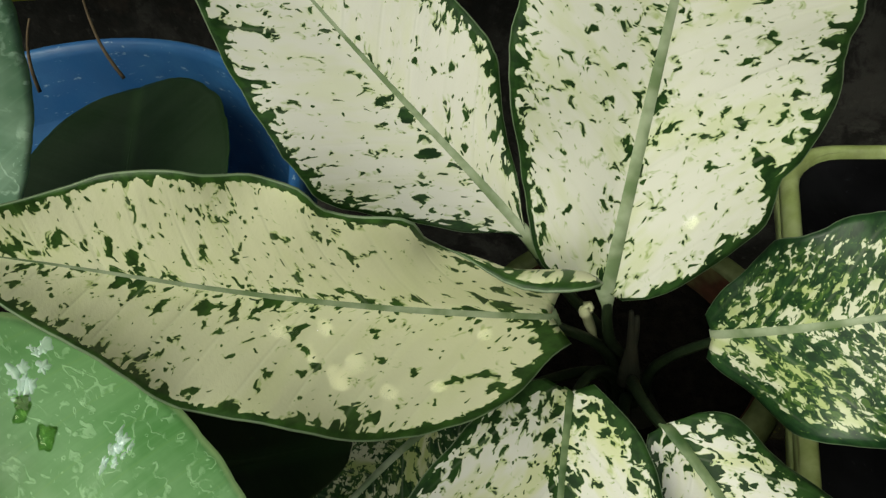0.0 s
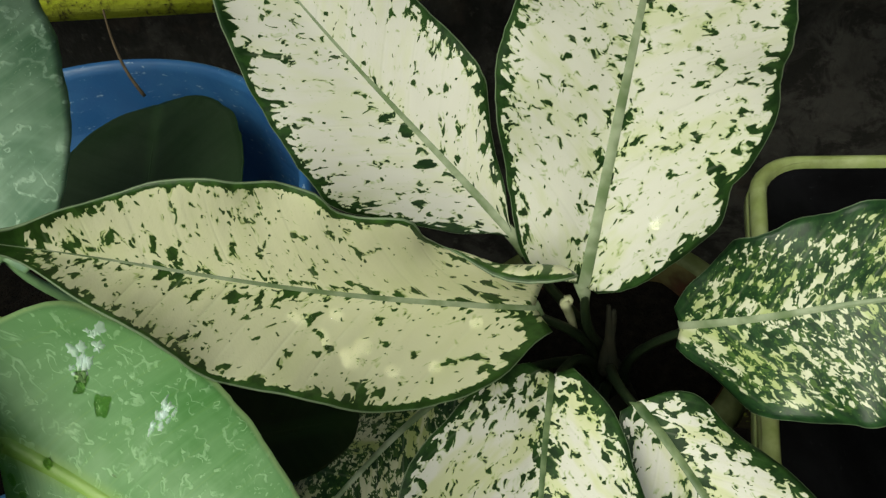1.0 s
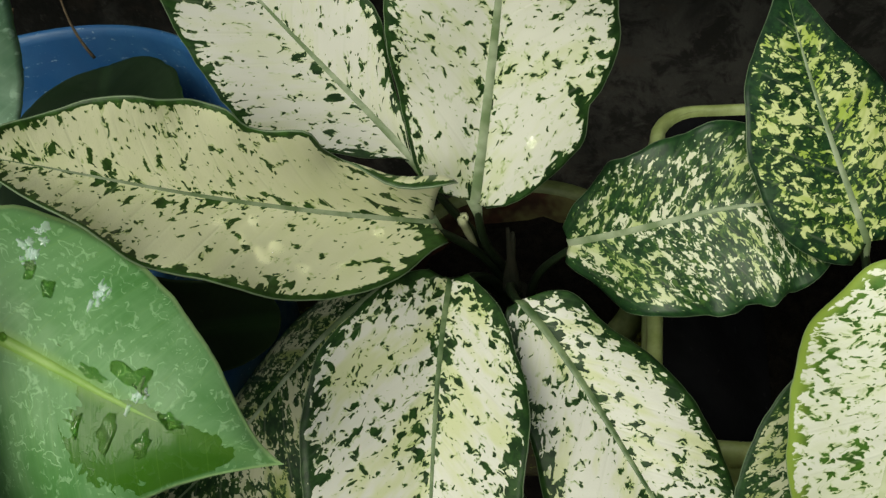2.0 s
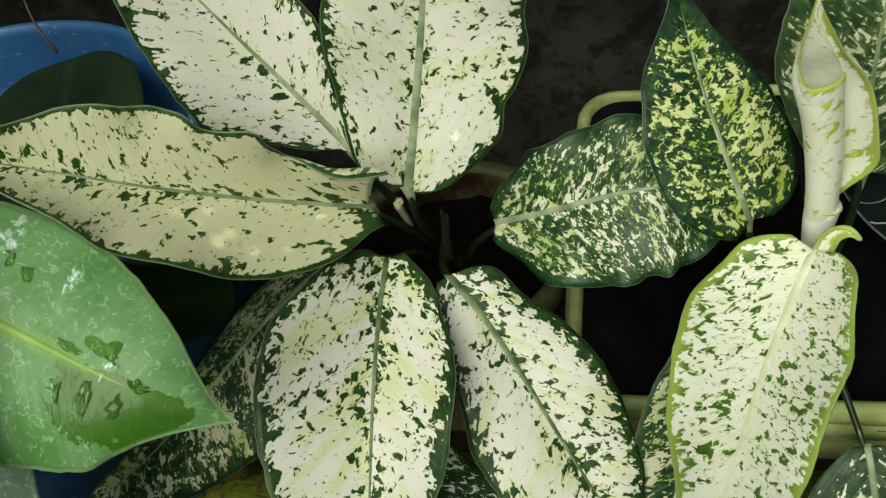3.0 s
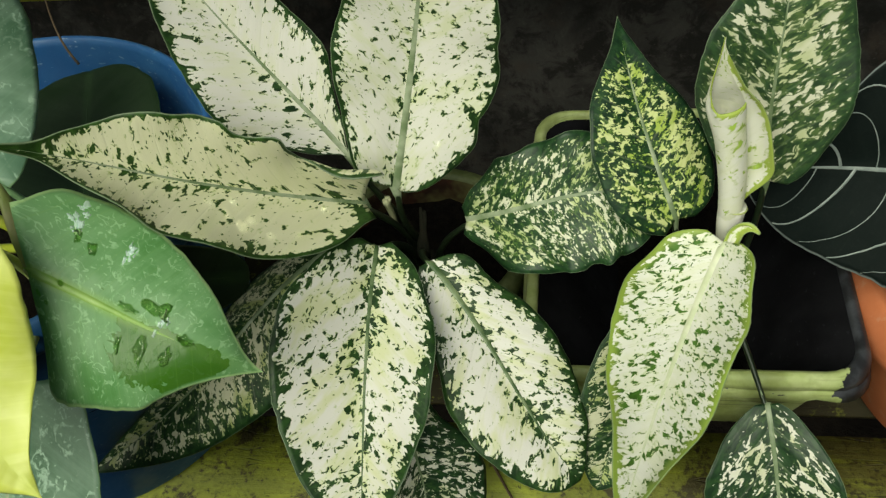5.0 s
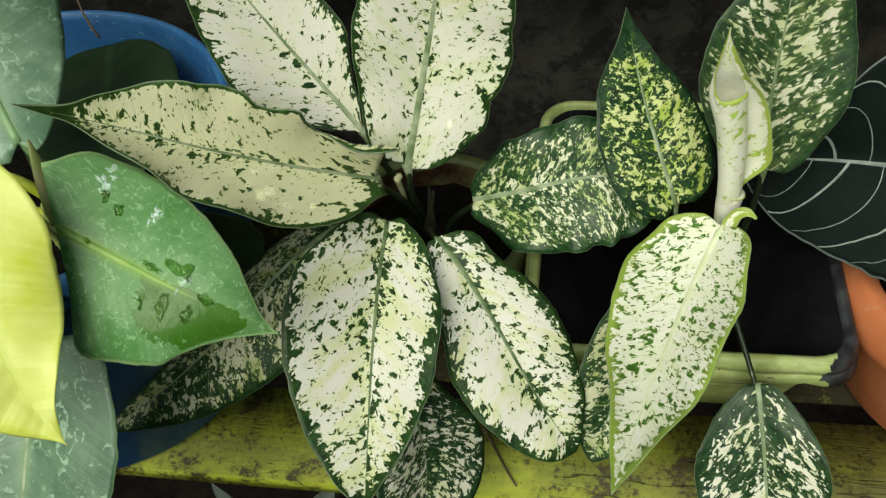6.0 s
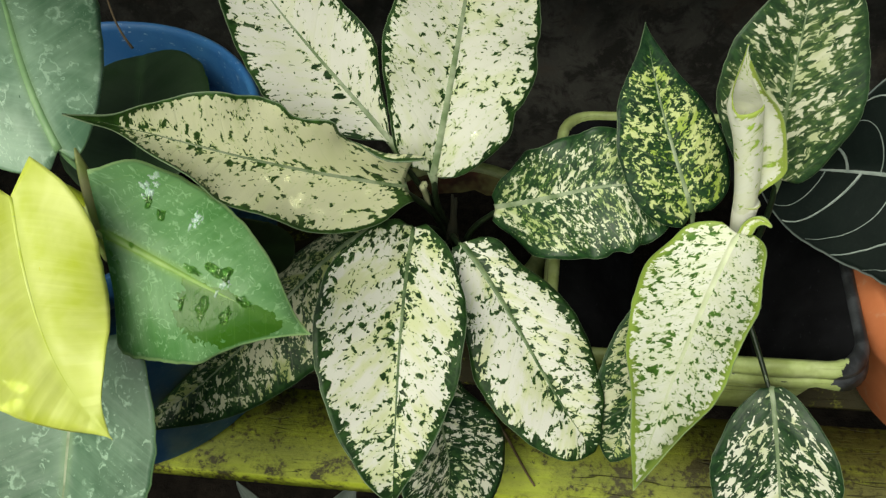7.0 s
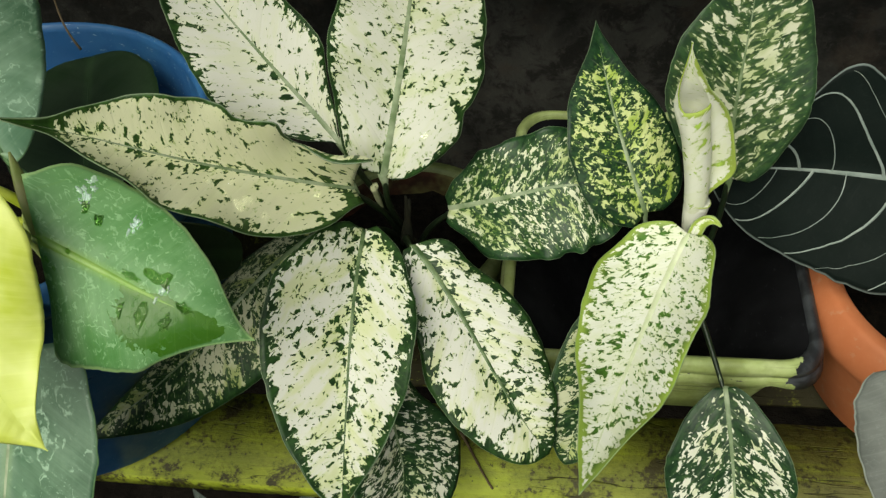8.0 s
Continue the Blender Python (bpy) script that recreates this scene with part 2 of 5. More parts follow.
def painted_wood(name="mossy lime-green paint", dirt_shade=0.0):
    n = Net(name)
    p = n.place()
    px, py, pz = n.split(p)
    ch = n.calc("MULTIPLY", n.chance(), 40.0)
    g = n.noise(n.vec(n.calc("MULTIPLY", px, 9.0), n.calc("MULTIPLY", py, 140.0), n.calc("ADD", n.calc("MULTIPLY", pz, 140.0), ch)), 1.0, 5.0, 0.65)
    blot = n.noise(p, 21.0, 6.0, 0.70, 0.5)
    fine = n.noise(p, 190.0, 4.0, 0.65)
    col = n.mix(n.ramp(g, 0.3, 0.7), (0.33, 0.39, 0.022), (0.47, 0.52, 0.065))
    facing = n.split(n.put("NewGeometry").outputs["Normal"])[2]
    grime = n.calc("MULTIPLY", n.ramp(facing, 0.5, 0.9), n.ramp(n.calc("ADD", n.calc("MULTIPLY", n.noise(p, 13.0, 5.0, 0.65), 0.7), n.calc("MULTIPLY", g, 0.3)), 0.30, 0.53))
    damp = n.calc("MULTIPLY", n.ramp(n.calc("ADD", px, n.calc("MULTIPLY", n.noise(p, 8.0, 3.0), 0.12)), 0.06, 0.20), n.ramp(n.calc("ADD", g, n.calc("MULTIPLY", blot, 0.5)), 0.52, 0.80, 0.25, 1.0))
    col = n.mix(n.calc("MULTIPLY", grime, 0.85), col, (0.130, 0.145, 0.020))
    col = n.mix(n.calc("MULTIPLY", damp, 0.75), col, (0.105, 0.085, 0.035))
    # Rear boards get wider grime, darkened further with painted-in shade.
    col = n.mix(n.calc("MULTIPLY", n.ramp(n.calc("ADD", n.calc("MULTIPLY", blot, 0.7), n.calc("MULTIPLY", fine, 0.3)), 0.44 - dirt_shade, 0.60 - dirt_shade), 0.9), col, (0.090, 0.092, 0.012))
    col = n.mix(n.calc("MULTIPLY", n.ramp(n.calc("ADD", n.calc("MULTIPLY", blot, 0.6), n.calc("MULTIPLY", fine, 0.4)), 0.52 - dirt_shade, 0.58 - dirt_shade), 0.9 + 0.3 * dirt_shade), col, (0.042 - 0.11 * dirt_shade, 0.034 - 0.09 * dirt_shade, 0.013 - 0.02 * dirt_shade))
    col = n.mix(n.calc("MULTIPLY", n.ramp(fine, 0.62, 0.70), 0.8), col, (0.035, 0.034, 0.012))
    split_at = n.noise(n.vec(n.calc("MULTIPLY", px, 5.0), n.calc("MULTIPLY", py, 60.0), n.calc("ADD", n.calc("MULTIPLY", pz, 60.0), ch)), 1.0, 3.0, 0.5, 0.3)
    crack = n.calc("MULTIPLY", n.ramp(n.calc("ABSOLUTE", n.calc("SUBTRACT", split_at, 0.5)), 0.0, 0.010, 1.0, 0.0), n.ramp(n.noise(p, 17.0, 2.0), 0.5, 0.6))
    col = n.mix(n.calc("MULTIPLY", crack, 0.85), col, (0.022, 0.018, 0.010))
    n.bump(n.calc("SUBTRACT", n.calc("ADD", n.calc("MULTIPLY", g, 0.7), n.calc("MULTIPLY", fine, 0.8)), n.calc("MULTIPLY", crack, 1.5)), 0.7, 0.0018)
    return n.done(col, 0.62 + 0.5 * dirt_shade, 0.35 - 0.9 * dirt_shade)


def plastic(name, base, worn, spots, rough=0.42, spec=0.45):
    n = Net(name)
    p = n.place()
    c = n.mix(n.ramp(n.noise(p, 16.0, 4.0, 0.6), 0.35, 0.7), base, worn)
    px, py, pz = n.split(p)
    scuff = n.noise(n.vec(n.calc("MULTIPLY", px, 110.0), n.calc("MULTIPLY", py, 110.0), n.calc("MULTIPLY", pz, 300.0)), 1.0, 3.0, 0.7)
    c = n.mix(n.calc("MULTIPLY", n.ramp(scuff, 0.625, 0.70), 0.5), c, spots)
    n.bump(n.calc("ADD", n.noise(p, 300.0, 2.0), scuff), 0.15, 0.001)
    return n.done(c, n.ramp(n.noise(p, 45.0, 3.0), 0.3, 0.7, rough - 0.08, rough + 0.18), spec)


def clay(name, dark):
    """dark: how much painted-in shade blackens the clay, with olive moss patches."""
    n = Net(name)
    p = n.place()
    c = n.mix(n.ramp(n.noise(p, 24.0, 4.0, 0.6), 0.3, 0.7), (0.60, 0.185, 0.076), (0.69, 0.245, 0.115))
    c = n.mix(n.calc("MULTIPLY", n.ramp(n.noise(p, 95.0, 3.0, 0.6), 0.58, 0.7), 0.4), c, (0.62, 0.36, 0.24))
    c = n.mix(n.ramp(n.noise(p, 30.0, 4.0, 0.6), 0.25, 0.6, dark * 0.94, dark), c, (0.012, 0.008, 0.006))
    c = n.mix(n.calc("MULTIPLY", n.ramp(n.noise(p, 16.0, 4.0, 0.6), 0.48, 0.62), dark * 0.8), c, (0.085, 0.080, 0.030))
    n.bump(n.noise(p, 260.0, 3.0), 0.2, 0.001)
    return n.done(c, 0.5 + 0.4 * dark, 0.4 - 0.3 * dark)


def earth(name, a, b, size=140.0):
    n = Net(name)
    p = n.place()
    c = n.mix(n.ramp(n.noise(p, size, 5.0, 0.65), 0.35, 0.7), a, b)
    n.bump(n.noise(p, size * 1.4, 4.0, 0.7), 0.9, 0.006)
    return n.done(c, 0.95, 0.06)


def stained_concrete():
    n = Net("damp stained concrete")
    p = n.place()
    big = n.noise(p, 6.5, 5.0, 0.68, 0.6)
    blot = n.noise(p, 26.0, 6.0, 0.70, 0.5)
    c = n.mix(n.ramp(big, 0.34, 0.66), (0.013, 0.013, 0.012), (0.058, 0.056, 0.052))
    c = n.mix(n.calc("MULTIPLY", n.ramp(blot, 0.46, 0.60), 0.85), c, (0.013, 0.012, 0.011))
    c = n.mix(n.calc("MULTIPLY", n.ramp(n.noise(p, 9.0, 5.0, 0.65), 0.54, 0.68), 0.6), c, (0.062, 0.048, 0.038))
    c = n.mix(n.calc("MULTIPLY", n.ramp(n.noise(p, 75.0, 4.0, 0.65), 0.58, 0.68), 0.5), c, (0.075, 0.070, 0.064))
    n.bump(n.calc("ADD", blot, n.noise(p, 160.0, 3.0)), 0.5, 0.004)
    return n.done(c, 0.85, 0.25)


def flaking_paint():
    """Pale green paint over black plastic, worn off in patches."""
    n = Net("flaking pale green paint on black plastic")
    p = n.place()
    wear = n.noise(p, 34.0, 4.0, 0.62, 0.4)
    px, py, pz = n.split(p)
    corner = n.ramp(px, 0.085, 0.112)
    gone = n.ramp(n.calc("ADD", wear, n.calc("MULTIPLY", corner, 0.42)), 0.655, 0.665)
    c = n.mix(n.ramp(n.noise(p, 60.0, 4.0, 0.6), 0.3, 0.7), (0.40, 0.48, 0.17), (0.51, 0.58, 0.27))
    c = n.mix(n.calc("MULTIPLY", n.ramp(n.noise(p, 18.0, 5.0, 0.65), 0.44, 0.66), 0.65), c, (0.17, 0.20, 0.045))
    streak = n.noise(n.vec(n.calc("MULTIPLY", px, 14.0), n.calc("MULTIPLY", py, 14.0), n.calc("MULTIPLY", pz, 260.0)), 1.0, 3.0, 0.6)
    c = n.mix(n.calc("MULTIPLY", n.ramp(streak, 0.56, 0.66), 0.6), c, (0.09, 0.085, 0.03))
    c = n.mix(gone, c, n.mix(n.ramp(n.noise(p, 70.0, 4.0, 0.6), 0.4, 0.65), (0.022, 0.023, 0.027), (0.060, 0.064, 0.074)))
    n.bump(n.calc("SUBTRACT", n.noise(p, 120.0, 3.0), gone), 0.35, 0.0015)
    return n.done(c, 0.45, 0.4)


def water(name="clear water", tint=(1.0, 1.0, 1.0), clear=1.0):
    n = Net(name)
    n.shader.inputs["Transmission Weight"].default_value = clear
    n.shader.inputs["IOR"].default_value = 1.33
    return n.done(tint, 0.02, 0.9)


IVORY, CREAM = (0.765, 0.745, 0.70), (0.76, 0.75, 0.53)
YELLOW_GREEN, DEEP = (0.31, 0.43, 0.06), (0.011, 0.033, 0.008)
M_WHITE = variegated("ivory leaf with sparse green flecks", IVORY, (0.66, 0.70, 0.36), YELLOW_GREEN, DEEP, 0.62, 225.0, 0.01, aspect=1.9, slant=1.0, tinted=0.3, spine=0.03, clump=0.2, rim=0.15, soften=0.05)
M_BROAD = variegated("broad ivory leaf with soft green flecks", (0.79, 0.775, 0.71), (0.64, 0.69, 0.36), YELLOW_GREEN, DEEP, 0.616, 220.0, 0.009, aspect=1.6, slant=1.0, clump=0.26, tinted=0.5, spine=0.05, soften=0.07, rim=0.15)
M_CREAM = variegated("cream leaf with sparse green flecks", CREAM, (0.66, 0.69, 0.38), YELLOW_GREEN, (0.020, 0.050, 0.010), 0.628, 265.0, 0.0065, aspect=2.2, slant=1.7, tinted=0.35, spine=0.06, tip=(0.165, 0.232), rough=0.34, clump=0.3, rim=0.15, soften=0.05)
M_FLECK = variegated("ivory leaf with many green flecks", IVORY, (0.62, 0.66, 0.28), YELLOW_GREEN, DEEP, 0.598, 210.0, 0.0115, aspect=1.5, slant=0.9, clump=0.32, tinted=0.6, spine=0.06, foot=0.03, soften=0.055)
M_MARBLE = variegated("green leaf marbled with ivory", (0.76, 0.76, 0.60), (0.46, 0.54, 0.20), (0.13, 0.23, 0.045), (0.010, 0.036, 0.012), 0.552, 335.0, 0.009, aspect=2.1, slant=0.75, tinted=0.9, rim=0.16, spine=0.0, inverted=True, sheen=0.36, dots=0.12, crisp=0.018)
M_YELLOW = variegated("green leaf marbled with yellow-green", (0.70, 0.74, 0.36), (0.42, 0.53, 0.10), (0.11, 0.21, 0.030), (0.006, 0.026, 0.010), 0.528, 270.0, 0.012, aspect=1.5, slant=0.7, tinted=1.0, rim=0.13, spine=0.02, tip=(0.10, 0.135), inverted=True, sheen=0.36, dots=0.12, crisp=0.02)
M_SPLASH = variegated("dark green leaf splashed with ivory", (0.74, 0.73, 0.58), (0.44, 0.51, 0.20), (0.13, 0.20, 0.060), (0.020, 0.047, 0.020), 0.545, 225.0, 0.012, aspect=2.3, slant=0.85, tinted=0.6, rim=0.14, spine=0.02, inverted=True, sheen=0.42, clump=0.36, dots=0.10, crisp=0.026, soften=0.12)
M_DARK = variegated("dark green leaf flecked with ivory", (0.80, 0.785, 0.69), (0.48, 0.54, 0.18), (0.08, 0.15, 0.038), (0.010, 0.032, 0.012), 0.535, 255.0, 0.010, aspect=2.1, slant=0.9, tinted=0.5, rim=0.18, spine=0.02, halo=0.5, soften=0.05, inverted=True, sheen=0.34, clump=0.36, dots=0.14, crisp=0.012, foot=0.06)
# Fleck colours here are dimmed to hold the shade of the leaves above.
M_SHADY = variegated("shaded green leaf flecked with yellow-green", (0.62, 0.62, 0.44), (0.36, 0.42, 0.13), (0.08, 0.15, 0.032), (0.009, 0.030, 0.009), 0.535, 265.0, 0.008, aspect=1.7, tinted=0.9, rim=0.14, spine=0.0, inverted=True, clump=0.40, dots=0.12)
M_YOUNG = variegated("young cream leaf with bright green flecks", (0.85, 0.845, 0.76), (0.68, 0.73, 0.38), (0.36, 0.48, 0.08), (0.044, 0.105, 0.014), 0.578, 260.0, 0.0085, aspect=1.9, slant=1.2, clump=0.2, tinted=0.28, spine=-0.03, border=(0.30, 0.41, 0.07), rim=0.11, soften=0.065)
M_ROLL = variegated("unfurling cream leaf", (0.86, 0.855, 0.76), (0.76, 0.79, 0.52), (0.46, 0.55, 0.14), (0.27, 0.38, 0.06), 0.645, 190.0, 0.007, aspect=1.6, tinted=0.5, spine=0.0, border=(0.40, 0.50, 0.10))
M_WAXY = smooth_leaf("waxy green leaf with dried water film", (0.082, 0.222, 0.060), (0.215, 0.380, 0.180), (0.044, 0.135, 0.007), (0.21, 0.36, 0.07), 0.58, 0.062, 0.9, edge_tint=(0.42, 0.62, 0.27), edge_wide=0.0022, rib_fade=0.085, mark_size=170.0, spec=0.30)
M_TEAL = smooth_leaf("blue-green leaf with pale water marks", (0.084, 0.184, 0.102), (0.310, 0.452, 0.330), (0.05, 0.12, 0.06), (0.17, 0.29, 0.13), 0.8, 9.0, 1.0, mark_size=70.0, rib_fade=0.13, spec=0.65, sheen=19.0)
M_TEAL_DARK = smooth_leaf("darker blue-green leaf crusted with water marks", (0.038, 0.104, 0.048), (0.190, 0.310, 0.205), (0.05, 0.12, 0.06), (0.17, 0.29, 0.13), 0.7, 9.0, 1.5, mark_size=70.0, rib_fade=0.13, spec=0.65, sheen=19.0)
M_LIME = smooth_leaf("glossy yellow-lime leaf", (0.52, 0.60, 0.020), (0.76, 0.80, 0.27), (0.6, 0.62, 0.02), (0.64, 0.71, 0.15), 0.9, 9.0, 0.0, 0.28, sheen=17.0, fold_marks=4.0)
# Base green lowered to paint in deep shade about the blue pot.
M_SHADE = smooth_leaf("plain green leaf, darkened for shade", (0.010, 0.027, 0.008), (0.019, 0.038, 0.015), (0.02, 0.05, 0.012), (0.024, 0.054, 0.018), 0.4, 9.0, 0.03, 0.4)
M_BLACK = smooth_leaf("near-black velvety leaf", (0.004, 0.008, 0.007), (0.008, 0.013, 0.011), (0.004, 0.007, 0.006), (0.009, 0.014, 0.012), 0.4, 9.0, 0.05, 0.5, (0.24, 0.28, 0.27), 0.15, edge_wide=0.0021)
M_GREY = smooth_leaf("silvery grey-green leaf", (0.090, 0.098, 0.090), (0.165, 0.173, 0.165), (0.10, 0.11, 0.10), (0.26, 0.27, 0.265), 0.6, 9.0, 0.2, 0.4, (0.5, 0.54, 0.5))
M_GREY_DIM = smooth_leaf("dull grey-green leaf", (0.045, 0.060, 0.050), (0.085, 0.105, 0.090), (0.04, 0.05, 0.045), (0.09, 0.11, 0.10), 0.5, 9.0, 0.2, 0.5)
M_RIB = stalk_skin("pale grey-green rib", (0.15, 0.21, 0.10), (0.36, 0.41, 0.28))
M_RIB_DEEP = stalk_skin("green rib", (0.050, 0.095, 0.030), (0.20, 0.26, 0.13))
M_RIB_GOLD = stalk_skin("pale yellow rib", (0.52, 0.60, 0.06), (0.64, 0.70, 0.20))
M_RIB_YOUNG = stalk_skin("pale lime rib", (0.60, 0.65, 0.42), (0.74, 0.76, 0.57))
M_RIB_LIME = stalk_skin("yellow-green rib", (0.19, 0.34, 0.06), (0.26, 0.41, 0.10))
M_RIB_WHITE = stalk_skin("silver vein", (0.20, 0.24, 0.22), (0.30, 0.34, 0.32))
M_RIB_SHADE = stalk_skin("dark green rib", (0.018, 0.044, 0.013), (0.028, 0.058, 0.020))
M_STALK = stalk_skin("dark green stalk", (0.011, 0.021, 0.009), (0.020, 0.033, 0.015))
M_STALK_PALE = stalk_skin("pale yellow-green stalk", (0.42, 0.50, 0.14), (0.55, 0.60, 0.26))
M_SHEATH = stalk_skin("olive-green sheath", (0.17, 0.21, 0.055), (0.24, 0.24, 0.11), 0.5)
M_RIB_TEAL = stalk_skin("soft green rib", (0.17, 0.30, 0.14), (0.23, 0.37, 0.18))
M_TWIG = stalk_skin("dry brown twig", (0.075, 0.050, 0.026), (0.15, 0.105, 0.06), 0.75)
M_SHEATH_PALE = stalk_skin("pale cream sheath", (0.78, 0.78, 0.64), (0.85, 0.84, 0.74))
M_STALK_CREAM = stalk_skin("cream shoot", (0.34, 0.36, 0.18), (0.50, 0.50, 0.32))
M_STALK_LIME = stalk_skin("lime stalk", (0.40, 0.46, 0.04), (0.50, 0.54, 0.10))
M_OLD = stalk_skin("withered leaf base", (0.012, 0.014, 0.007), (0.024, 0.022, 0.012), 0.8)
M_PAINT, M_PAINT_DIRTY_DIM = painted_wood(), painted_wood("lime-green paint under grime, darkened for shade", 0.13)
M_BLUE = plastic("scuffed blue plastic", (0.020, 0.092, 0.255), (0.042, 0.150, 0.335), (0.42, 0.54, 0.66))
M_BLACK_PLASTIC = plastic("dull black plastic", (0.004, 0.004, 0.005), (0.010, 0.010, 0.012), (0.025, 0.026, 0.030), 0.75, 0.07)
# The second clay is blackened to hold the deep shade under the leaves.
M_CLAY, M_SHADED_CLAY = clay("terracotta", 0.0), clay("terracotta blackened for deep shade", 0.985)
M_SOIL = earth("dark potting soil", (0.0035, 0.003, 0.0025), (0.010, 0.008, 0.006))
M_GROUND = earth("dark trodden earth", (0.006, 0.005, 0.0045), (0.015, 0.012, 0.010), 30.0)
M_WALL = stained_concrete()
M_FLAKE = flaking_paint()
# Olive paint, its colour lowered for the deep shade round the rim.
M_OLIVE = stalk_skin("olive-green paint, dimmed for deep shade", (0.055, 0.070, 0.020), (0.12, 0.14, 0.055), 0.6)
# Milky tint stands in for sky glints on water.
M_GLINT = water("part-clear water whitened for sky glints", (0.84, 0.93, 0.95), 0.62)
M_WATER, M_WET = water(), water("water over a wetted waxy leaf", (0.55, 0.80, 0.30))


# ---- building blocks ----
def part(name, bm, material, parent, label="", smooth=True):
    """Links a bmesh as one mesh object under a thing or a part."""
    me = bpy.data.meshes.new(name)
    bm.normal_update()
    bm.to_mesh(me)
    bm.free()
    for p in me.polygons:
        p.use_smooth = smooth
    me.materials.append(material)
    ob = new(name, me)
    ob.parent = parent
    return tagged(ob, label) if label else ob


def thing(name, place, label, category, group="", kind=""):
    ob = new(name)
    ob.empty_display_size = 0.02
    ob.location = place
    bpy.context.view_layer.update()
    return tagged(ob, label, category, group, kind)


def settle(ob, parent):
    """Parents ob, built in world coordinates, to a thing or part that stands elsewhere."""
    ob.parent = parent
    ob.matrix_parent_inverse = parent.matrix_world.inverted()
    return ob


def smoothed(x, lo, hi):
    k = min(1.0, max(0.0, (x - lo) / (hi - lo)))
    return k * k * (3 - 2 * k)


KNOTS = (0.0, 0.15, 0.35, 0.6, 0.82, 1.0)


def eased(values, s):
    """A smooth run through values at the KNOTS."""
    for i in range(len(KNOTS) - 1):
        if s <= KNOTS[i + 1]:
            break
    k, p = (s - KNOTS[i]) / (KNOTS[i + 1] - KNOTS[i]), values
    last = len(p) - 1
    a, b = p[i], p[i + 1]
    da = (b - p[max(i - 1, 0)]) / (KNOTS[i + 1] - KNOTS[max(i - 1, 0)]) * (KNOTS[i + 1] - KNOTS[i])
    db = (p[min(i + 2, last)] - a) / (KNOTS[min(i + 2, last)] - KNOTS[i]) * (KNOTS[i + 1] - KNOTS[i])
    return a * (1 + 2 * k) * (1 - k) ** 2 + da * k * (1 - k) ** 2 + b * k * k * (3 - 2 * k) - db * k * k * (1 - k)


class Blade:
    """The surface of a leaf: a bent midrib with two halves that fold, droop and ripple. s runs from stalk to tip, u from the left margin (-1) to the right one."""

    def __init__(self, curve, up, twist, width, skew, blunt, taper, fold, lobe, base, droop, ripple=(), swell=(), curls=(), seed=1, edge=((), ()), rolls=()):
        self.edge, self.rolls = edge, rolls
        self.b, self.c, self.d, self.e = (Vector(p) for p in curve)
        axis = (self.e - self.b).normalized()
        self.side = axis.cross(Vector(up)).normalized()
        self.normal = self.side.cross(axis)
        self.twist, self.width, self.skew, self.blunt, self.taper = twist, width, skew, blunt, taper
        self.fold, self.lobe, self.base, self.droop = fold, lobe, base, droop
        self.ripple, self.swell, self.curls, self.seed = ripple, swell, curls, seed
        m = max(0.02, (blunt - base * taper) / (blunt + taper))
        self.most = (m + base) ** blunt * (1 - m) ** taper
        self.length = sum((self.mid((i + 1) / 20) - self.mid(i / 20)).length for i in range(20))

    def mid(self, s):
        r = 1 - s
        return self.b * r ** 3 + self.c * (3 * r * r * s) + self.d * (3 * r * s * s) + self.e * s ** 3

    def half_width(self, s, sign):
        w = self.width * (s + self.base) ** self.blunt * max(0.0, 1 - s) ** self.taper / self.most * (1 + self.skew * sign)
        trim = self.edge[0 if sign < 0 else 1]
        if trim:
            w *= math.exp(eased(trim, s))
        for where, much, wide, which in self.swell:
            if which == sign:
                w += much * math.exp(-((s - where) / wide) ** 2)
        w *= 1 + 0.030 * noise.noise((s * 9.0 + self.seed * 3.3, sign * 2.0, self.seed)) + 0.016 * noise.noise((s * 27.0, sign * 5.0, self.seed * 1.7))
        return max(w, 0.0)

    def triad(self, s):
        r = 1 - s
        t = ((self.c - self.b) * (r * r) + (self.d - self.c) * (2 * r * s) + (self.e - self.d) * (s * s)).normalized()
        a = self.twist * (s - 0.5)
        side = self.side * math.cos(a) + self.normal * math.sin(a)
        side = (side - t * side.dot(t)).normalized()
        return t, side, side.cross(t)

    def at(self, u, s):
        t, side, up = self.triad(s)
        sign = -1 if u < 0 else 1
        a, w = abs(u), self.half_width(s, sign)
        f = self.fold[0] if sign < 0 else self.fold[1]
        p = self.mid(s) + side * (sign * a * w * math.cos(f)) + up * (a * w * math.sin(f) - self.droop * a * w * a) - t * (self.lobe[0 if sign < 0 else 1] * a * (1 - s) ** 3)
        calm = smoothed(s, 0.0, 0.08) * smoothed(1 - s, 0.0, 0.12)
        for much, turns, phase in self.ripple:
            p += up * (much * a ** 3 * calm * math.sin(6.2832 * turns * s + phase + (1.7 if sign > 0 else 0.0)))
            p += side * (sign * 0.35 * much * a ** 3 * calm * math.sin(6.2832 * turns * 1.37 * s + phase * 2.1 + sign))
        for where, much, wide, which in self.curls:
            if which == sign:
                p += up * (much * a ** 4 * math.exp(-((s - where) / wide) ** 2))
        for where, much, wide, which in self.rolls:
            if which == sign and a > 0.70:
                r, k = much * math.exp(-((s - where) / wide) ** 2), 3.6 * (a - 0.70) / 0.30
                p += up * (r * (1 - math.cos(k))) + side * (sign * r * (math.sin(k) - 0.55 * k))
        v = s * self.length - 0.75 * a * w
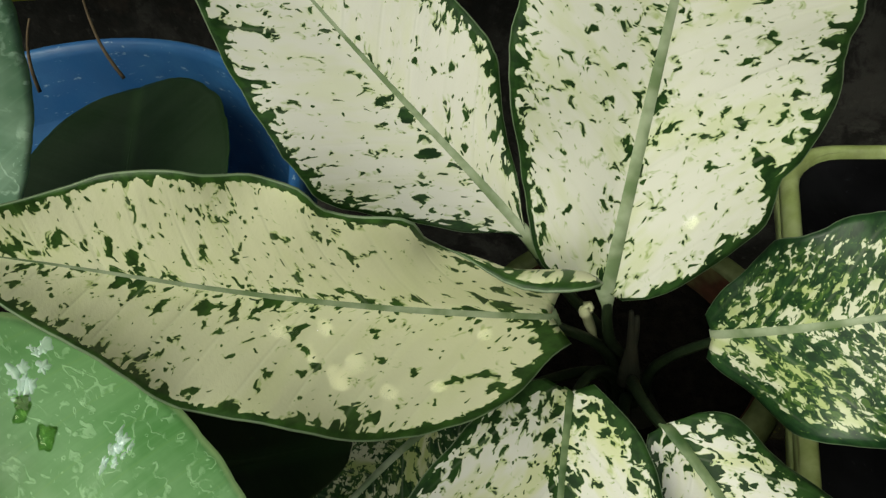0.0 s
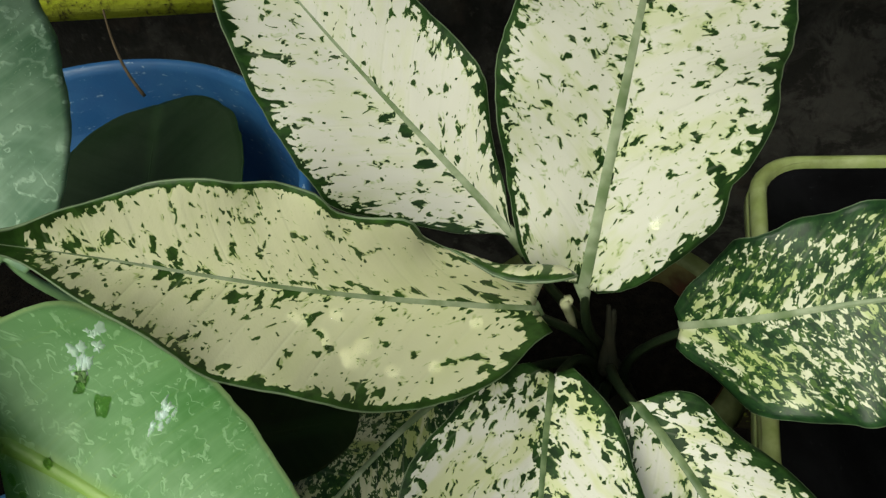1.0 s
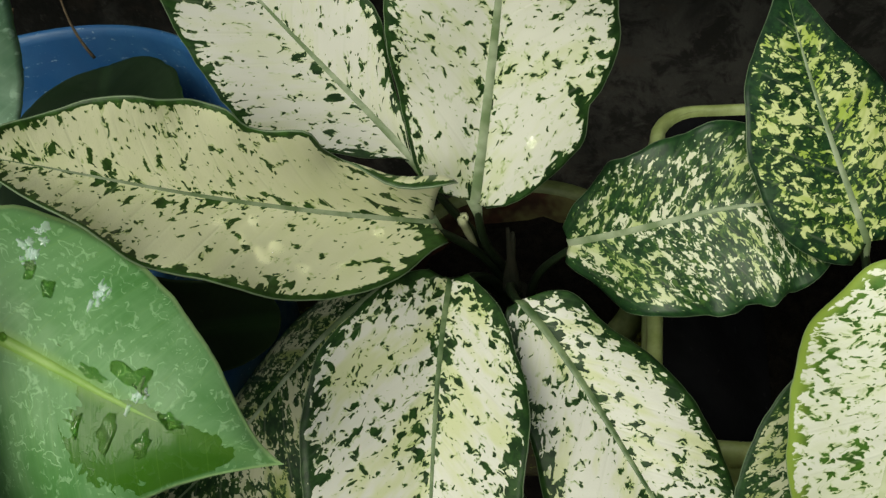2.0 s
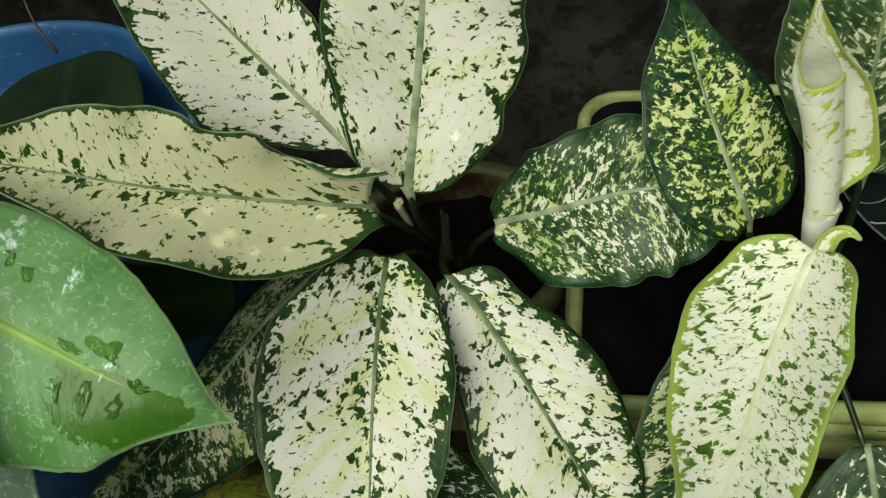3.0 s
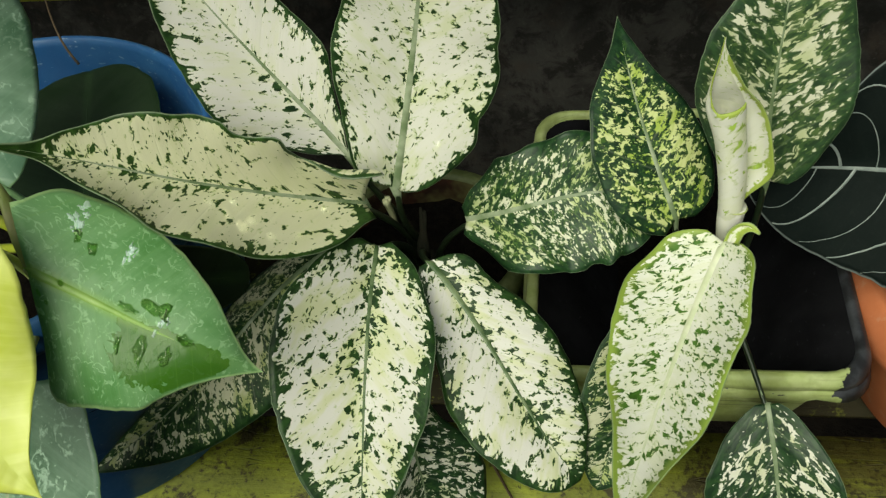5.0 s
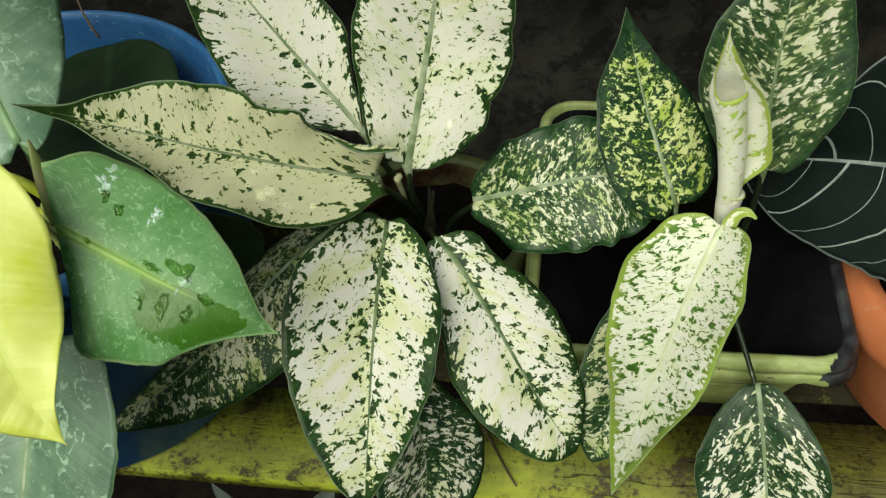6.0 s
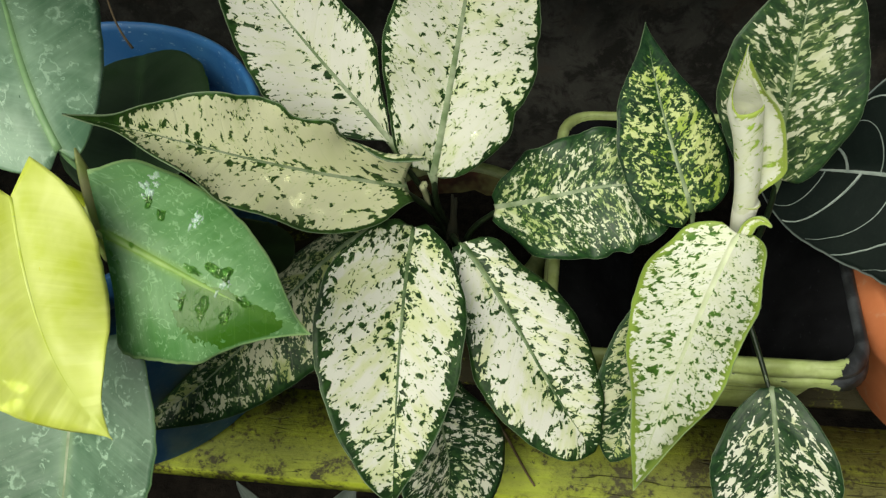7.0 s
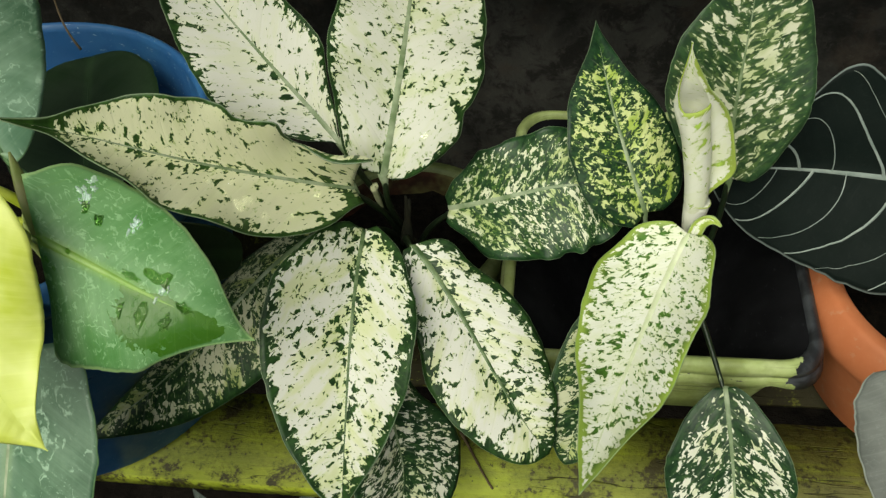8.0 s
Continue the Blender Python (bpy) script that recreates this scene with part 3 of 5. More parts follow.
        p += up * (0.00010 * math.sin(6.2832 * v / 0.0085 + 3 * noise.noise((u * 2, s * 5, self.seed))) * math.sin(math.pi * a) * calm)
        p += up * (0.0010 * noise.noise((u * 1.6 + self.seed * 7.1, s * 4.0, self.seed)) * min(1, a * 3) * calm)
        return p

    def mesh(self, across=22, along=56):
        bm = bmesh.new()
        metric, rim = bm.loops.layers.uv.new("metric"), bm.loops.layers.uv.new("rim")
        rows, info = [], {}
        for j in range(along + 1):
            s = (j / along) ** 1.12 if self.base < 0.05 else j / along
            s = min(s, 0.9995)
            row = []
            for i in range(across + 1):
                u = 2 * i / across - 1
                u = math.copysign(abs(u) ** 0.8, u)
                vert = bm.verts.new(self.at(u, s))
                w = self.half_width(s, -1 if u < 0 else 1)
                gap = min((1 - abs(u)) * w, (1 - s) * self.length * 0.5 + 0.002 * (1 - abs(u)))
                if self.base > 0.05 or max(self.lobe) > 0.004:
                    gap = min(gap, s * self.length + 0.014 * (1 - abs(u)))
                info[vert] = ((u * w, s * self.length), (gap, u))
                row.append(vert)
            rows.append(row)
        for a, b in zip(rows, rows[1:]):
            for i in range(across):
                f = bm.faces.new((a[i], a[i + 1], b[i + 1], b[i]))
                for loop in f.loops:
                    loop[metric].uv, loop[rim].uv = info[loop.vert]
        return bm


def tube(points, radii, sides=8, squash=1.0):
    """A round stalk through points, with a radius at each."""
    bm = bmesh.new()
    rings, ref = [], Vector((0.31, 0.17, 0.93))
    n = len(points)
    for i, p in enumerate(points):
        t = (points[min(i + 1, n - 1)] - points[max(i - 1, 0)]).normalized()
        a = t.cross(ref)
        a = a.normalized() if a.length > 1e-4 else t.orthogonal().normalized()
        b = t.cross(a)
        rings.append([bm.verts.new(p + (a * math.cos(6.2832 * k / sides) + b * squash * math.sin(6.2832 * k / sides)) * radii[i]) for k in range(sides)])
    for r, q in zip(rings, rings[1:]):
        for k in range(sides):
            bm.faces.new((r[k], r[(k + 1) % sides], q[(k + 1) % sides], q[k]))
    bm.faces.new(rings[0][::-1])
    bm.faces.new(rings[-1])
    bmesh.ops.recalc_face_normals(bm, faces=bm.faces)
    return bm


def bezier(p, a, b, q, n=14):
    p, a, b, q = map(Vector, (p, a, b, q))
    return [p * (1 - s) ** 3 + a * 3 * (1 - s) ** 2 * s + b * 3 * (1 - s) * s * s + q * s ** 3 for s in (i / n for i in range(n + 1))]


def ridge(points, normals, widths, height):
    """A low rounded rib that lies on a leaf."""
    bm = bmesh.new()
    rows = []
    n = len(points)
    for i, (p, up, w) in enumerate(zip(points, normals, widths)):
        t = (points[min(i + 1, n - 1)] - points[max(i - 1, 0)]).normalized()
        side = t.cross(up).normalized()
        rows.append([bm.verts.new(p + side * (w * math.cos(a)) + up * (height * w * math.sin(a) - 0.0002)) for a in (0, 0.7, 1.57, 2.44, 3.1416)])
    for r, q in zip(rows, rows[1:]):
        for k in range(4):
            bm.faces.new((r[k], r[k + 1], q[k + 1], q[k]))
    bmesh.ops.recalc_face_normals(bm, faces=bm.faces)
    return bm


def leaf(plant, material, rib, label="", rib_width=0.0019, thick=0.0007, foot=None, stalk=M_STALK, stalk_width=0.0030, rib_end=0.96, **shape):
    """A leaf with its midrib, and its stalk down to foot."""
    blade = Blade(**shape)
    ob = settle(part("leaf", blade.mesh(), material, None, label), plant)
    solid = ob.modifiers.new("thickness", "SOLIDIFY")
    solid.thickness, solid.offset = thick, -1.0
    ss = [rib_end * i / 36 for i in range(37)]
    rib_line, rib_ups = [blade.mid(s) for s in ss], [blade.triad(s)[2] for s in ss]
    rib_wide = [rib_width * (1 - s / (rib_end + 0.04)) ** 0.8 + 0.0002 for s in ss]
    if foot is not None:
        t, up = blade.triad(0)[0], blade.triad(0)[2]
        b = blade.b
        gap = (Vector(foot) - b).length
        pts = bezier(b + t * 0.012 - up * 0.0012, b - t * gap * 0.18 - Vector((0, 0, gap * 0.12)), Vector(foot) + Vector((0, 0, gap * 0.30)), foot)
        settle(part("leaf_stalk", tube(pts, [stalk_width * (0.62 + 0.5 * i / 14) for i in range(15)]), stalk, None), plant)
        rib_line = [p + up * (0.0020 - 0.0012 * k) for k, p in enumerate(pts[3:1:-1])] + rib_line
        rib_ups, rib_wide = [up] * 2 + rib_ups, [0.0003, rib_width * 0.6] + rib_wide
    settle(part("midrib", ridge(rib_line, rib_ups, rib_wide, 0.38), rib, None), ob)
    return ob, blade


def lathe(profile, segments=72, wobble=0.0, capped=True):
    """A turned body from (radius, height) pairs."""
    bm = bmesh.new()
    rings = []
    for r, z in profile:
        ring = []
        for k in range(segments):
            a = 6.2832 * k / segments
            rr = r * (1 + wobble * noise.noise((math.cos(a) * 1.3, math.sin(a) * 1.3, z * 8)))
            ring.append(bm.verts.new((rr * math.cos(a), rr * math.sin(a), z)))
        rings.append(ring)
    for r, q in zip(rings, rings[1:]):
        for k in range(segments):
            bm.faces.new((r[k], r[(k + 1) % segments], q[(k + 1) % segments], q[k]))
    if capped:
        bm.faces.new(rings[0][::-1])
        bm.faces.new(rings[-1])
    bmesh.ops.recalc_face_normals(bm, faces=bm.faces)
    return bm


def soil_disc(radius, z, rough=0.006, seed=3.0):
    bm = bmesh.new()
    rings = [[bm.verts.new((0, 0, z))]]
    for j in range(1, 15):
        r = radius * j / 14
        rings.append([bm.verts.new((r * math.cos(6.2832 * k / 40), r * math.sin(6.2832 * k / 40), z + rough * noise.noise((r * 60 * math.cos(6.2832 * k / 40), r * 60 * math.sin(6.2832 * k / 40), seed)))) for k in range(40)])
    for k in range(40):
        bm.faces.new((rings[0][0], rings[1][k], rings[1][(k + 1) % 40]))
    for r, q in zip(rings[1:], rings[2:]):
        for k in range(40):
            bm.faces.new((r[k], q[k], q[(k + 1) % 40], r[(k + 1) % 40]))
    return bm


def plank(length, depth, height, seed):
    """A sawn board with softened, slightly uneven edges, its top at z = 0."""
    bm = bmesh.new()
    bmesh.ops.create_cube(bm, size=1.0)
    for v in bm.verts:
        v.co = Vector((v.co.x * length, v.co.y * depth, (v.co.z - 0.5) * height))
    long = [e for e in bm.edges if abs(e.verts[0].co.x - e.verts[1].co.x) > length * 0.5]
    bmesh.ops.subdivide_edges(bm, edges=long, cuts=40, use_grid_fill=True)
    bmesh.ops.bevel(bm, geom=[e for e in bm.edges if len(e.link_faces) == 2 and e.calc_face_angle(0) > 1.0], offset=0.003, segments=2, affect="EDGES")
    for v in bm.verts:
        k = noise.noise((v.co.x * 9, v.co.y * 30 + seed * 5, v.co.z * 30))
        v.co.y += 0.0016 * k
        v.co.z += 0.0010 * noise.noise((v.co.x * 7 + seed, v.co.y * 25, seed * 3))
    return bm


# ---- the place ----
BENCH = 0.40


def ground_sheet():
    bm = bmesh.new()
    n = 60
    xs = [math.copysign(abs(i / n) ** 3 * 400, i) for i in range(-n, n + 1)]
    grid = [[bm.verts.new((x, y, 0.015 * noise.noise((x * 2, y * 2, 0)) * (1 if abs(x) < 6 and abs(y) < 6 else 0))) for x in xs] for y in xs]
    for a, b in zip(grid, grid[1:]):
        for i in range(len(xs) - 1):
            bm.faces.new((a[i], a[i + 1], b[i + 1], b[i]))
    return bm


tagged(part("ground", ground_sheet(), M_GROUND, None), "dark trodden earth in the shade below the plant bench", "ground", kind="structure")


def slab(x0, x1, y0, y1, z0, z1):
    bm = bmesh.new()
    bmesh.ops.create_cube(bm, size=1.0)
    for v in bm.verts:
        v.co = Vector(((x0 + x1) / 2 + v.co.x * (x1 - x0), (y0 + y1) / 2 + v.co.y * (y1 - y0), (z0 + z1) / 2 + v.co.z * (z1 - z0)))
    return bm


tagged(part("wall_back", slab(-2.0, 2.0, 0.68, 0.80, -0.05, 2.1), M_WALL, None, smooth=False), "dark grey concrete wall with damp brown stains", "wall", kind="structure")
# The next three walls are unseen, added to cut low sky light.
tagged(part("shade_wall_left", slab(-1.92, -1.80, -1.55, 0.676, -0.05, 2.1), M_WALL, None, smooth=False), "unseen dark concrete side wall, added to cut low sky light", "wall", kind="structure")
tagged(part("shade_wall_right", slab(1.80, 1.92, -1.55, 0.676, -0.05, 2.1), M_WALL, None, smooth=False), "unseen dark concrete side wall, added to cut low sky light", "wall", kind="structure")
tagged(part("shade_wall_front", slab(-2.0, 2.0, -1.68, -1.56, -0.05, 0.9), M_WALL, None, smooth=False), "unseen low dark concrete wall in front, added to cut low sky light", "wall", kind="structure")

bench = thing("plant_bench", (0, 0.3, 0), "lime-green painted slatted wooden bench, mossy and stained", "bench")
# The two rear boards carry shade in their colour besides real grime.
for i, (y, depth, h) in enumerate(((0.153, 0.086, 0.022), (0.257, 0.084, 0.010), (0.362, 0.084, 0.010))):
    ob = part("plank", plank(3.0, depth, h, i + 1.0), M_PAINT_DIRTY_DIM if i else M_PAINT, None, "board dark with soil and algae, its colour darkened for shade" if i else "")
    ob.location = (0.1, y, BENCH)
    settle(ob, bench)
for x in (-1.2, 0.62, 1.3):
    for y in (0.16, 0.36):
        bm = bmesh.new()
        bmesh.ops.create_cube(bm, size=1.0)
        for v in bm.verts:
            v.co = Vector((x + v.co.x * 0.05, y + v.co.y * 0.05, 0.188 + v.co.z * 0.376))
        bmesh.ops.bevel(bm, geom=bm.edges[:], offset=0.004, segments=2, affect="EDGES")
        settle(part("leg", bm, M_PAINT, None), bench)

shelf = thing("upper_shelf", (0, 0.57, 0), "lime-green painted wooden rail of the shelf behind the pots", "shelf")
rail = part("plank", plank(3.0, 0.09, 0.042, 9.0), M_PAINT, None)
rail.location = (0.1, 0.566, 0.645)
settle(rail, shelf)
for x in (-1.25, 1.35):
    bm = bmesh.new()
    bmesh.ops.create_cube(bm, size=1.0)
    for v in bm.verts:
        v.co = Vector((x + v.co.x * 0.05, 0.566 + v.co.y * 0.05, 0.301 + v.co.z * 0.602))
    settle(part("leg", bm, M_PAINT, None), shelf)


# ---- pots ----
def blue_pot():
    c = (-0.336, 0.235, BENCH)
    pot = thing("plant_pot", c, "large round scuffed blue plastic pot with a rolled rim", "pot")
    prof = [(0.02, 0.001), (0.136, 0.001), (0.142, 0.005), (0.159, 0.212), (0.1600, 0.215), (0.1650, 0.218), (0.1680, 0.224), (0.1680, 0.240), (0.1665, 0.2445), (0.1635, 0.2465), (0.1605, 0.2445), (0.1595, 0.239), (0.1560, 0.150), (0.143, 0.03), (0.02, 0.02)]
    part("body", lathe(prof, 96), M_BLUE, pot)
    part("soil", soil_disc(0.155, 0.14), M_SOIL, pot)
    return pot


def clay_pot(c, prof, rim, h, skin, label, coat=(), group="terracotta pots"):
    """prof: the turned outline; rim and h: radius and height at which the soil and the top edge lie."""
    pot = thing("plant_pot", c, label, "pot", group)
    part("body", lathe(prof, 80, 0.004), skin, pot)
    part("soil", soil_disc(rim, h - 0.024, seed=rim * 60), M_SOIL, pot)
    if coat:
        part("painted_rim", lathe(coat, 80, 0.004, False), M_OLIVE, pot, "rim daubed with olive-green paint, dimmed for deep shade")
    return pot


def small_pot(c, r, h, lip):
    prof = [(0.01, 0.0), (r * 0.66, 0.0), (r * 0.69, 0.004), (r * 0.87, h - lip * 1.3), (r * 0.885, h - lip * 1.2), (r * 0.95, h - lip * 1.16), (r * 0.985, h - lip * 0.95),
            (r, h - lip * 0.4), (r * 0.995, h - 0.005), (r * 0.97, h), (r * 0.86, h - 0.001), (r * 0.83, h - 0.006), (r * 0.80, h * 0.5), (r * 0.6, 0.02), (0.01, 0.015)]
    band = [(r * 0.852, h - 0.004), (r * 0.86, h + 0.0008), (r * 0.90, h + 0.0018), (r * 0.975, h + 0.0016), (r * 1.003, h - 0.004), (r * 1.008, h - lip * 0.4), (r * 0.994, h - lip * 0.95), (r * 0.98, h - lip * 0.95)]
    return clay_pot(c, prof, r * 0.82, h, M_SHADED_CLAY, "reddish terracotta pot with an olive-painted rim, blackened for the shade under the leaves", band)


def wide_pot(c):
    prof = [(0.01, 0.0), (0.1010, 0.0), (0.1040, 0.004), (0.1130, 0.078), (0.1140, 0.081), (0.1215, 0.083), (0.1245, 0.087), (0.1256, 0.094), (0.1240, 0.103), (0.1165, 0.1165), (0.1135, 0.1190), (0.1120, 0.1195),
            (0.1035, 0.1185), (0.1015, 0.1165), (0.1000, 0.108), (0.0990, 0.070), (0.0800, 0.02), (0.01, 0.015)]
    return clay_pot(c, prof, 0.1005, 0.115, M_CLAY, "wide orange terracotta pot with a thick sloping rim")


blue_pot()
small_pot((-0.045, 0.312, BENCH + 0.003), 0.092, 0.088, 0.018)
wide_pot((0.4025, 0.2563, BENCH + 0.003))


def planter_box():
    """A shallow rectangular planter with rounded corners, flaring walls and a scalloped lip."""
    x0, x1, y0, y1, top = 0.045, 0.280, 0.165, 0.452, 0.518
    cx, cy = (x0 + x1) / 2, (y0 + y1) / 2
    pot = thing("rectangular_planter", (cx, cy, 0.40), "rectangular black planter, its pale green paint flaking at the corner", "planter")

    def ring(grow, z, corner, scallop=0.0, pinch=0.0):
        hx, hy = (x1 - x0) / 2 + grow - pinch, (y1 - y0) / 2 + grow
        pts = []
        for qx, qy, a0 in ((1, -1, -90), (1, 1, 0), (-1, 1, 90), (-1, -1, 180)):
            for k in range(7):
                a = radians(a0 + 15 * k)
                pts.append((qx * (hx - corner) + corner * math.cos(a), qy * (hy - corner) + corner * math.sin(a)))
            qn = {(1, -1): (1, 1), (1, 1): (-1, 1), (-1, 1): (-1, -1), (-1, -1): (1, -1)}[(qx, qy)]
            last, nxt = pts[-1], (qn[0] * (hx - corner) + corner * math.cos(radians(a0 + 90)), qn[1] * (hy - corner) + corner * math.sin(radians(a0 + 90)))
            for k in range(1, 16):
                f = k / 16
                pts.append((last[0] * (1 - f) + nxt[0] * f, last[1] * (1 - f) + nxt[1] * f))
        out = []
        for x, y in pts:
            along = x if abs(y) > abs(x) * (hy / hx) else y
            out.append((x, y, z + scallop * (1 - abs(math.sin(math.pi * (along - 0.082) / 0.062)))))
        return out

    def skin(rings, close=False):
        bm = bmesh.new()
        rows = [[bm.verts.new(p) for p in r] for r in rings]
        for a, b in zip(rows, rows[1:]):
            for k in range(len(a)):
                bm.faces.new((a[k], a[(k + 1) % len(a)], b[(k + 1) % len(a)], b[k]))
        if close:
            bm.faces.new(rows[-1])
        bmesh.ops.recalc_face_normals(bm, faces=bm.faces)
        return bm

    z = top - 0.40
    lip = [ring(-0.009, z - 0.006, 0.024), ring(-0.0075, z - 0.001, 0.025), ring(-0.0045, z, 0.027), ring(-0.001, z - 0.002, 0.028), ring(0.0012, z - 0.006, 0.03), ring(0.0018, z - 0.0115, 0.03, 0.002), ring(0.0002, z - 0.0130, 0.03, 0.003), ring(0.0022, z - 0.0145, 0.03, 0.004), ring(0.0040, z - 0.024, 0.03, 0.007), ring(0.0015, z - 0.026, 0.03, 0.007), ring(-0.003, z - 0.022, 0.026, 0.007)]
    part("lip", skin(lip), M_FLAKE, pot)
    wall = [ring(-0.0060, z - 0.010, 0.022, 0.0, 0.006), ring(-0.0040, z - 0.020, 0.010, 0.0, 0.022), ring(-0.005, z - 0.050, 0.010, 0.0, 0.0375), ring(-0.007, 0.052, 0.012, 0.0, 0.046), ring(-0.024, 0.040, 0.04, 0.0, 0.044), ring(-0.045, 0.038, 0.04, 0.0, 0.03)]
    part("outer_wall", skin(wall, True), M_FLAKE, pot)
    inner = [ring(-0.0085, z - 0.005, 0.022), ring(-0.0120, z - 0.018, 0.022, 0.0, 0.018), ring(-0.016, z - 0.050, 0.030, 0.0, 0.042), ring(-0.024, 0.052, 0.030, 0.0, 0.050)]
    part("inner_wall", skin(inner, True), M_BLACK_PLASTIC, pot)
    bm = bmesh.new()
    n = 26
    grid = [[bm.verts.new(((i / n - 0.5) * (x1 - x0 - 0.142), (j / n - 0.5) * (y1 - y0 - 0.062), 0.062 + 0.006 * noise.noise((i * 0.7, j * 0.7, 1)))) for i in range(n + 1)] for j in range(n + 1)]
    for a, b in zip(grid, grid[1:]):
        for i in range(n):
            bm.faces.new((a[i], a[i + 1], b[i + 1], b[i]))
    part("soil", bm, M_SOIL, pot)
    foot_bm = bmesh.new()
    bmesh.ops.create_cube(foot_bm, size=1.0)
    for v in foot_bm.verts:
        v.co = Vector((v.co.x * 0.10, v.co.y * 0.15, 0.0200 + v.co.z * 0.037))
    part("foot", foot_bm, M_BLACK_PLASTIC, pot)
    return pot


planter_box()

# ---- the pale marbled plant in the small terracotta pot ----
CROWN = Vector((-0.035, 0.276, 0.500))
pale = thing("marbled_plant", CROWN, "leafy plant with ivory leaves flecked and edged dark green", "plant", "marbled plants")
_, LEFT = leaf(pale, M_CREAM, M_RIB, "long cream leaf with a wavy green margin", foot=CROWN + Vector((-0.006, -0.004, 0.0)), rib_width=0.0030, ripple=((0.0026, 3.2, 0.6),), swell=((0.33, -0.0035, 0.05, 1), (0.24, 0.003, 0.03, 1), (0.10, 0.011, 0.06, 1), (0.0, 0.030, 0.055, 1), (0.03, -0.002, 0.04, -1), (0.88, -0.0042, 0.055, 1), (0.88, -0.0042, 0.055, -1)), curls=((0.38, 0.003, 0.05, 1), (0.31, -0.004, 0.04, 1), (0.23, 0.007, 0.045, 1), (0.13, -0.009, 0.045, 1), (0.02, 0.010, 0.04, 1)), rolls=((0.06, 0.0032, 0.08, 1),), seed=1, curve=((-0.0533, 0.2114, 0.6381), (-0.1462, 0.1492, 0.7122), (-0.1609, 0.1546, 0.7243), (-0.2116, 0.1167, 0.7733)), up=(0.720, -0.445, 0.532), twist=-0.659, width=0.0417, skew=-0.101, blunt=0.880, taper=1.208, fold=(0.477, 0.635), lobe=(0.0070, -0.0190), base=0.048, droop=-0.258, edge=((-0.123, 0.077, -0.137, -0.144, -0.283, -0.076), (-0.100, 0.060, 0.072, 0.012, -0.112, -0.711)))
leaf(pale, M_WHITE, M_RIB, "ivory leaf with sparse green flecks", foot=CROWN + Vector((-0.004, 0.004, 0.0)), rib_width=0.0027, ripple=((0.0016, 2.4, 1.0),), seed=2, curve=((-0.0607, 0.2294, 0.6587), (-0.1043, 0.2611, 0.6953), (-0.1280, 0.2519, 0.7419), (-0.1587, 0.2604, 0.8039)), up=(0.202, -0.921, 0.333), twist=-0.127, width=0.0456, skew=-0.061, blunt=0.844, taper=0.784, fold=(0.478, 0.222), lobe=(-0.0082, -0.0108), base=0.012, droop=0.040, edge=((0.000, -0.020, 0.041, -0.126, -0.108, -0.132), (0.123, -0.203, 0.017, -0.103, 0.362, -0.021)))
_, UPPER = leaf(pale, M_BROAD, M_RIB, "broad ivory leaf with sparse green flecks", foot=CROWN + Vector((-0.001, 0.006, 0.0)), rib_width=0.0036, ripple=((0.0020, 2.8, 2.0),), swell=((0.24, -0.0030, 0.030, 1), (0.15, 0.0018, 0.030, 1)), seed=3, curve=((-0.0342, 0.2225, 0.6404), (-0.0133, 0.2590, 0.7320), (-0.0039, 0.2463, 0.7701), (0.0049, 0.2469, 0.8219)), up=(-0.095, -0.984, 0.153), twist=0.359, width=0.0506, skew=0.049, blunt=0.465, taper=0.607, fold=(0.410, 0.203), lobe=(-0.0018, 0.0025), base=0.002, droop=0.031, edge=((0.346, 0.017, 0.020, -0.029, -0.050, 0.009), (0.094, 0.070, 0.026, 0.021, 0.119, -0.033)))
leaf(pale, M_FLECK, M_RIB_DEEP, "drooping ivory leaf with many green flecks", foot=CROWN + Vector((-0.004, -0.008, 0.0)), rib_width=0.003, ripple=((0.0018, 3.0, 0.2),), seed=4, curve=((-0.0464, 0.1947, 0.6138), (-0.0474, 0.1312, 0.6046), (-0.0447, 0.0658, 0.5524), (-0.0372, 0.0147, 0.5549)), up=(0.171, -0.299, 0.939), twist=-0.579, width=0.0525, skew=0.131, blunt=0.543, taper=0.839, fold=(0.487, 0.426), lobe=(0.0039, -0.0000), base=0.018, droop=0.014, edge=((-0.390, -0.124, 0.008, 0.054, 0.079, -0.183), (-0.232, -0.033, 0.064, -0.003, -0.032, 0.098)))
leaf(pale, M_FLECK, M_RIB_DEEP, "drooping ivory leaf with many green flecks", foot=CROWN + Vector((0.003, -0.008, 0.0)), rib_width=0.0029, ripple=((0.0018, 2.6, 1.2),), seed=5, curve=((-0.0111, 0.1867, 0.6090), (0.0271, 0.1628, 0.5689), (0.0542, 0.0983, 0.5574), (0.0862, 0.0824, 0.5210)), up=(0.372, -0.371, 0.851), twist=0.076, width=0.0478, skew=0.005, blunt=0.704, taper=0.657, fold=(0.397, 0.147), lobe=(-0.0044, 0.0018), base=0.020, droop=0.228, edge=((0.439, -0.127, -0.113, -0.115, -0.167, -0.134), (0.000, -0.059, -0.178, -0.039, -0.051, 0.156)))
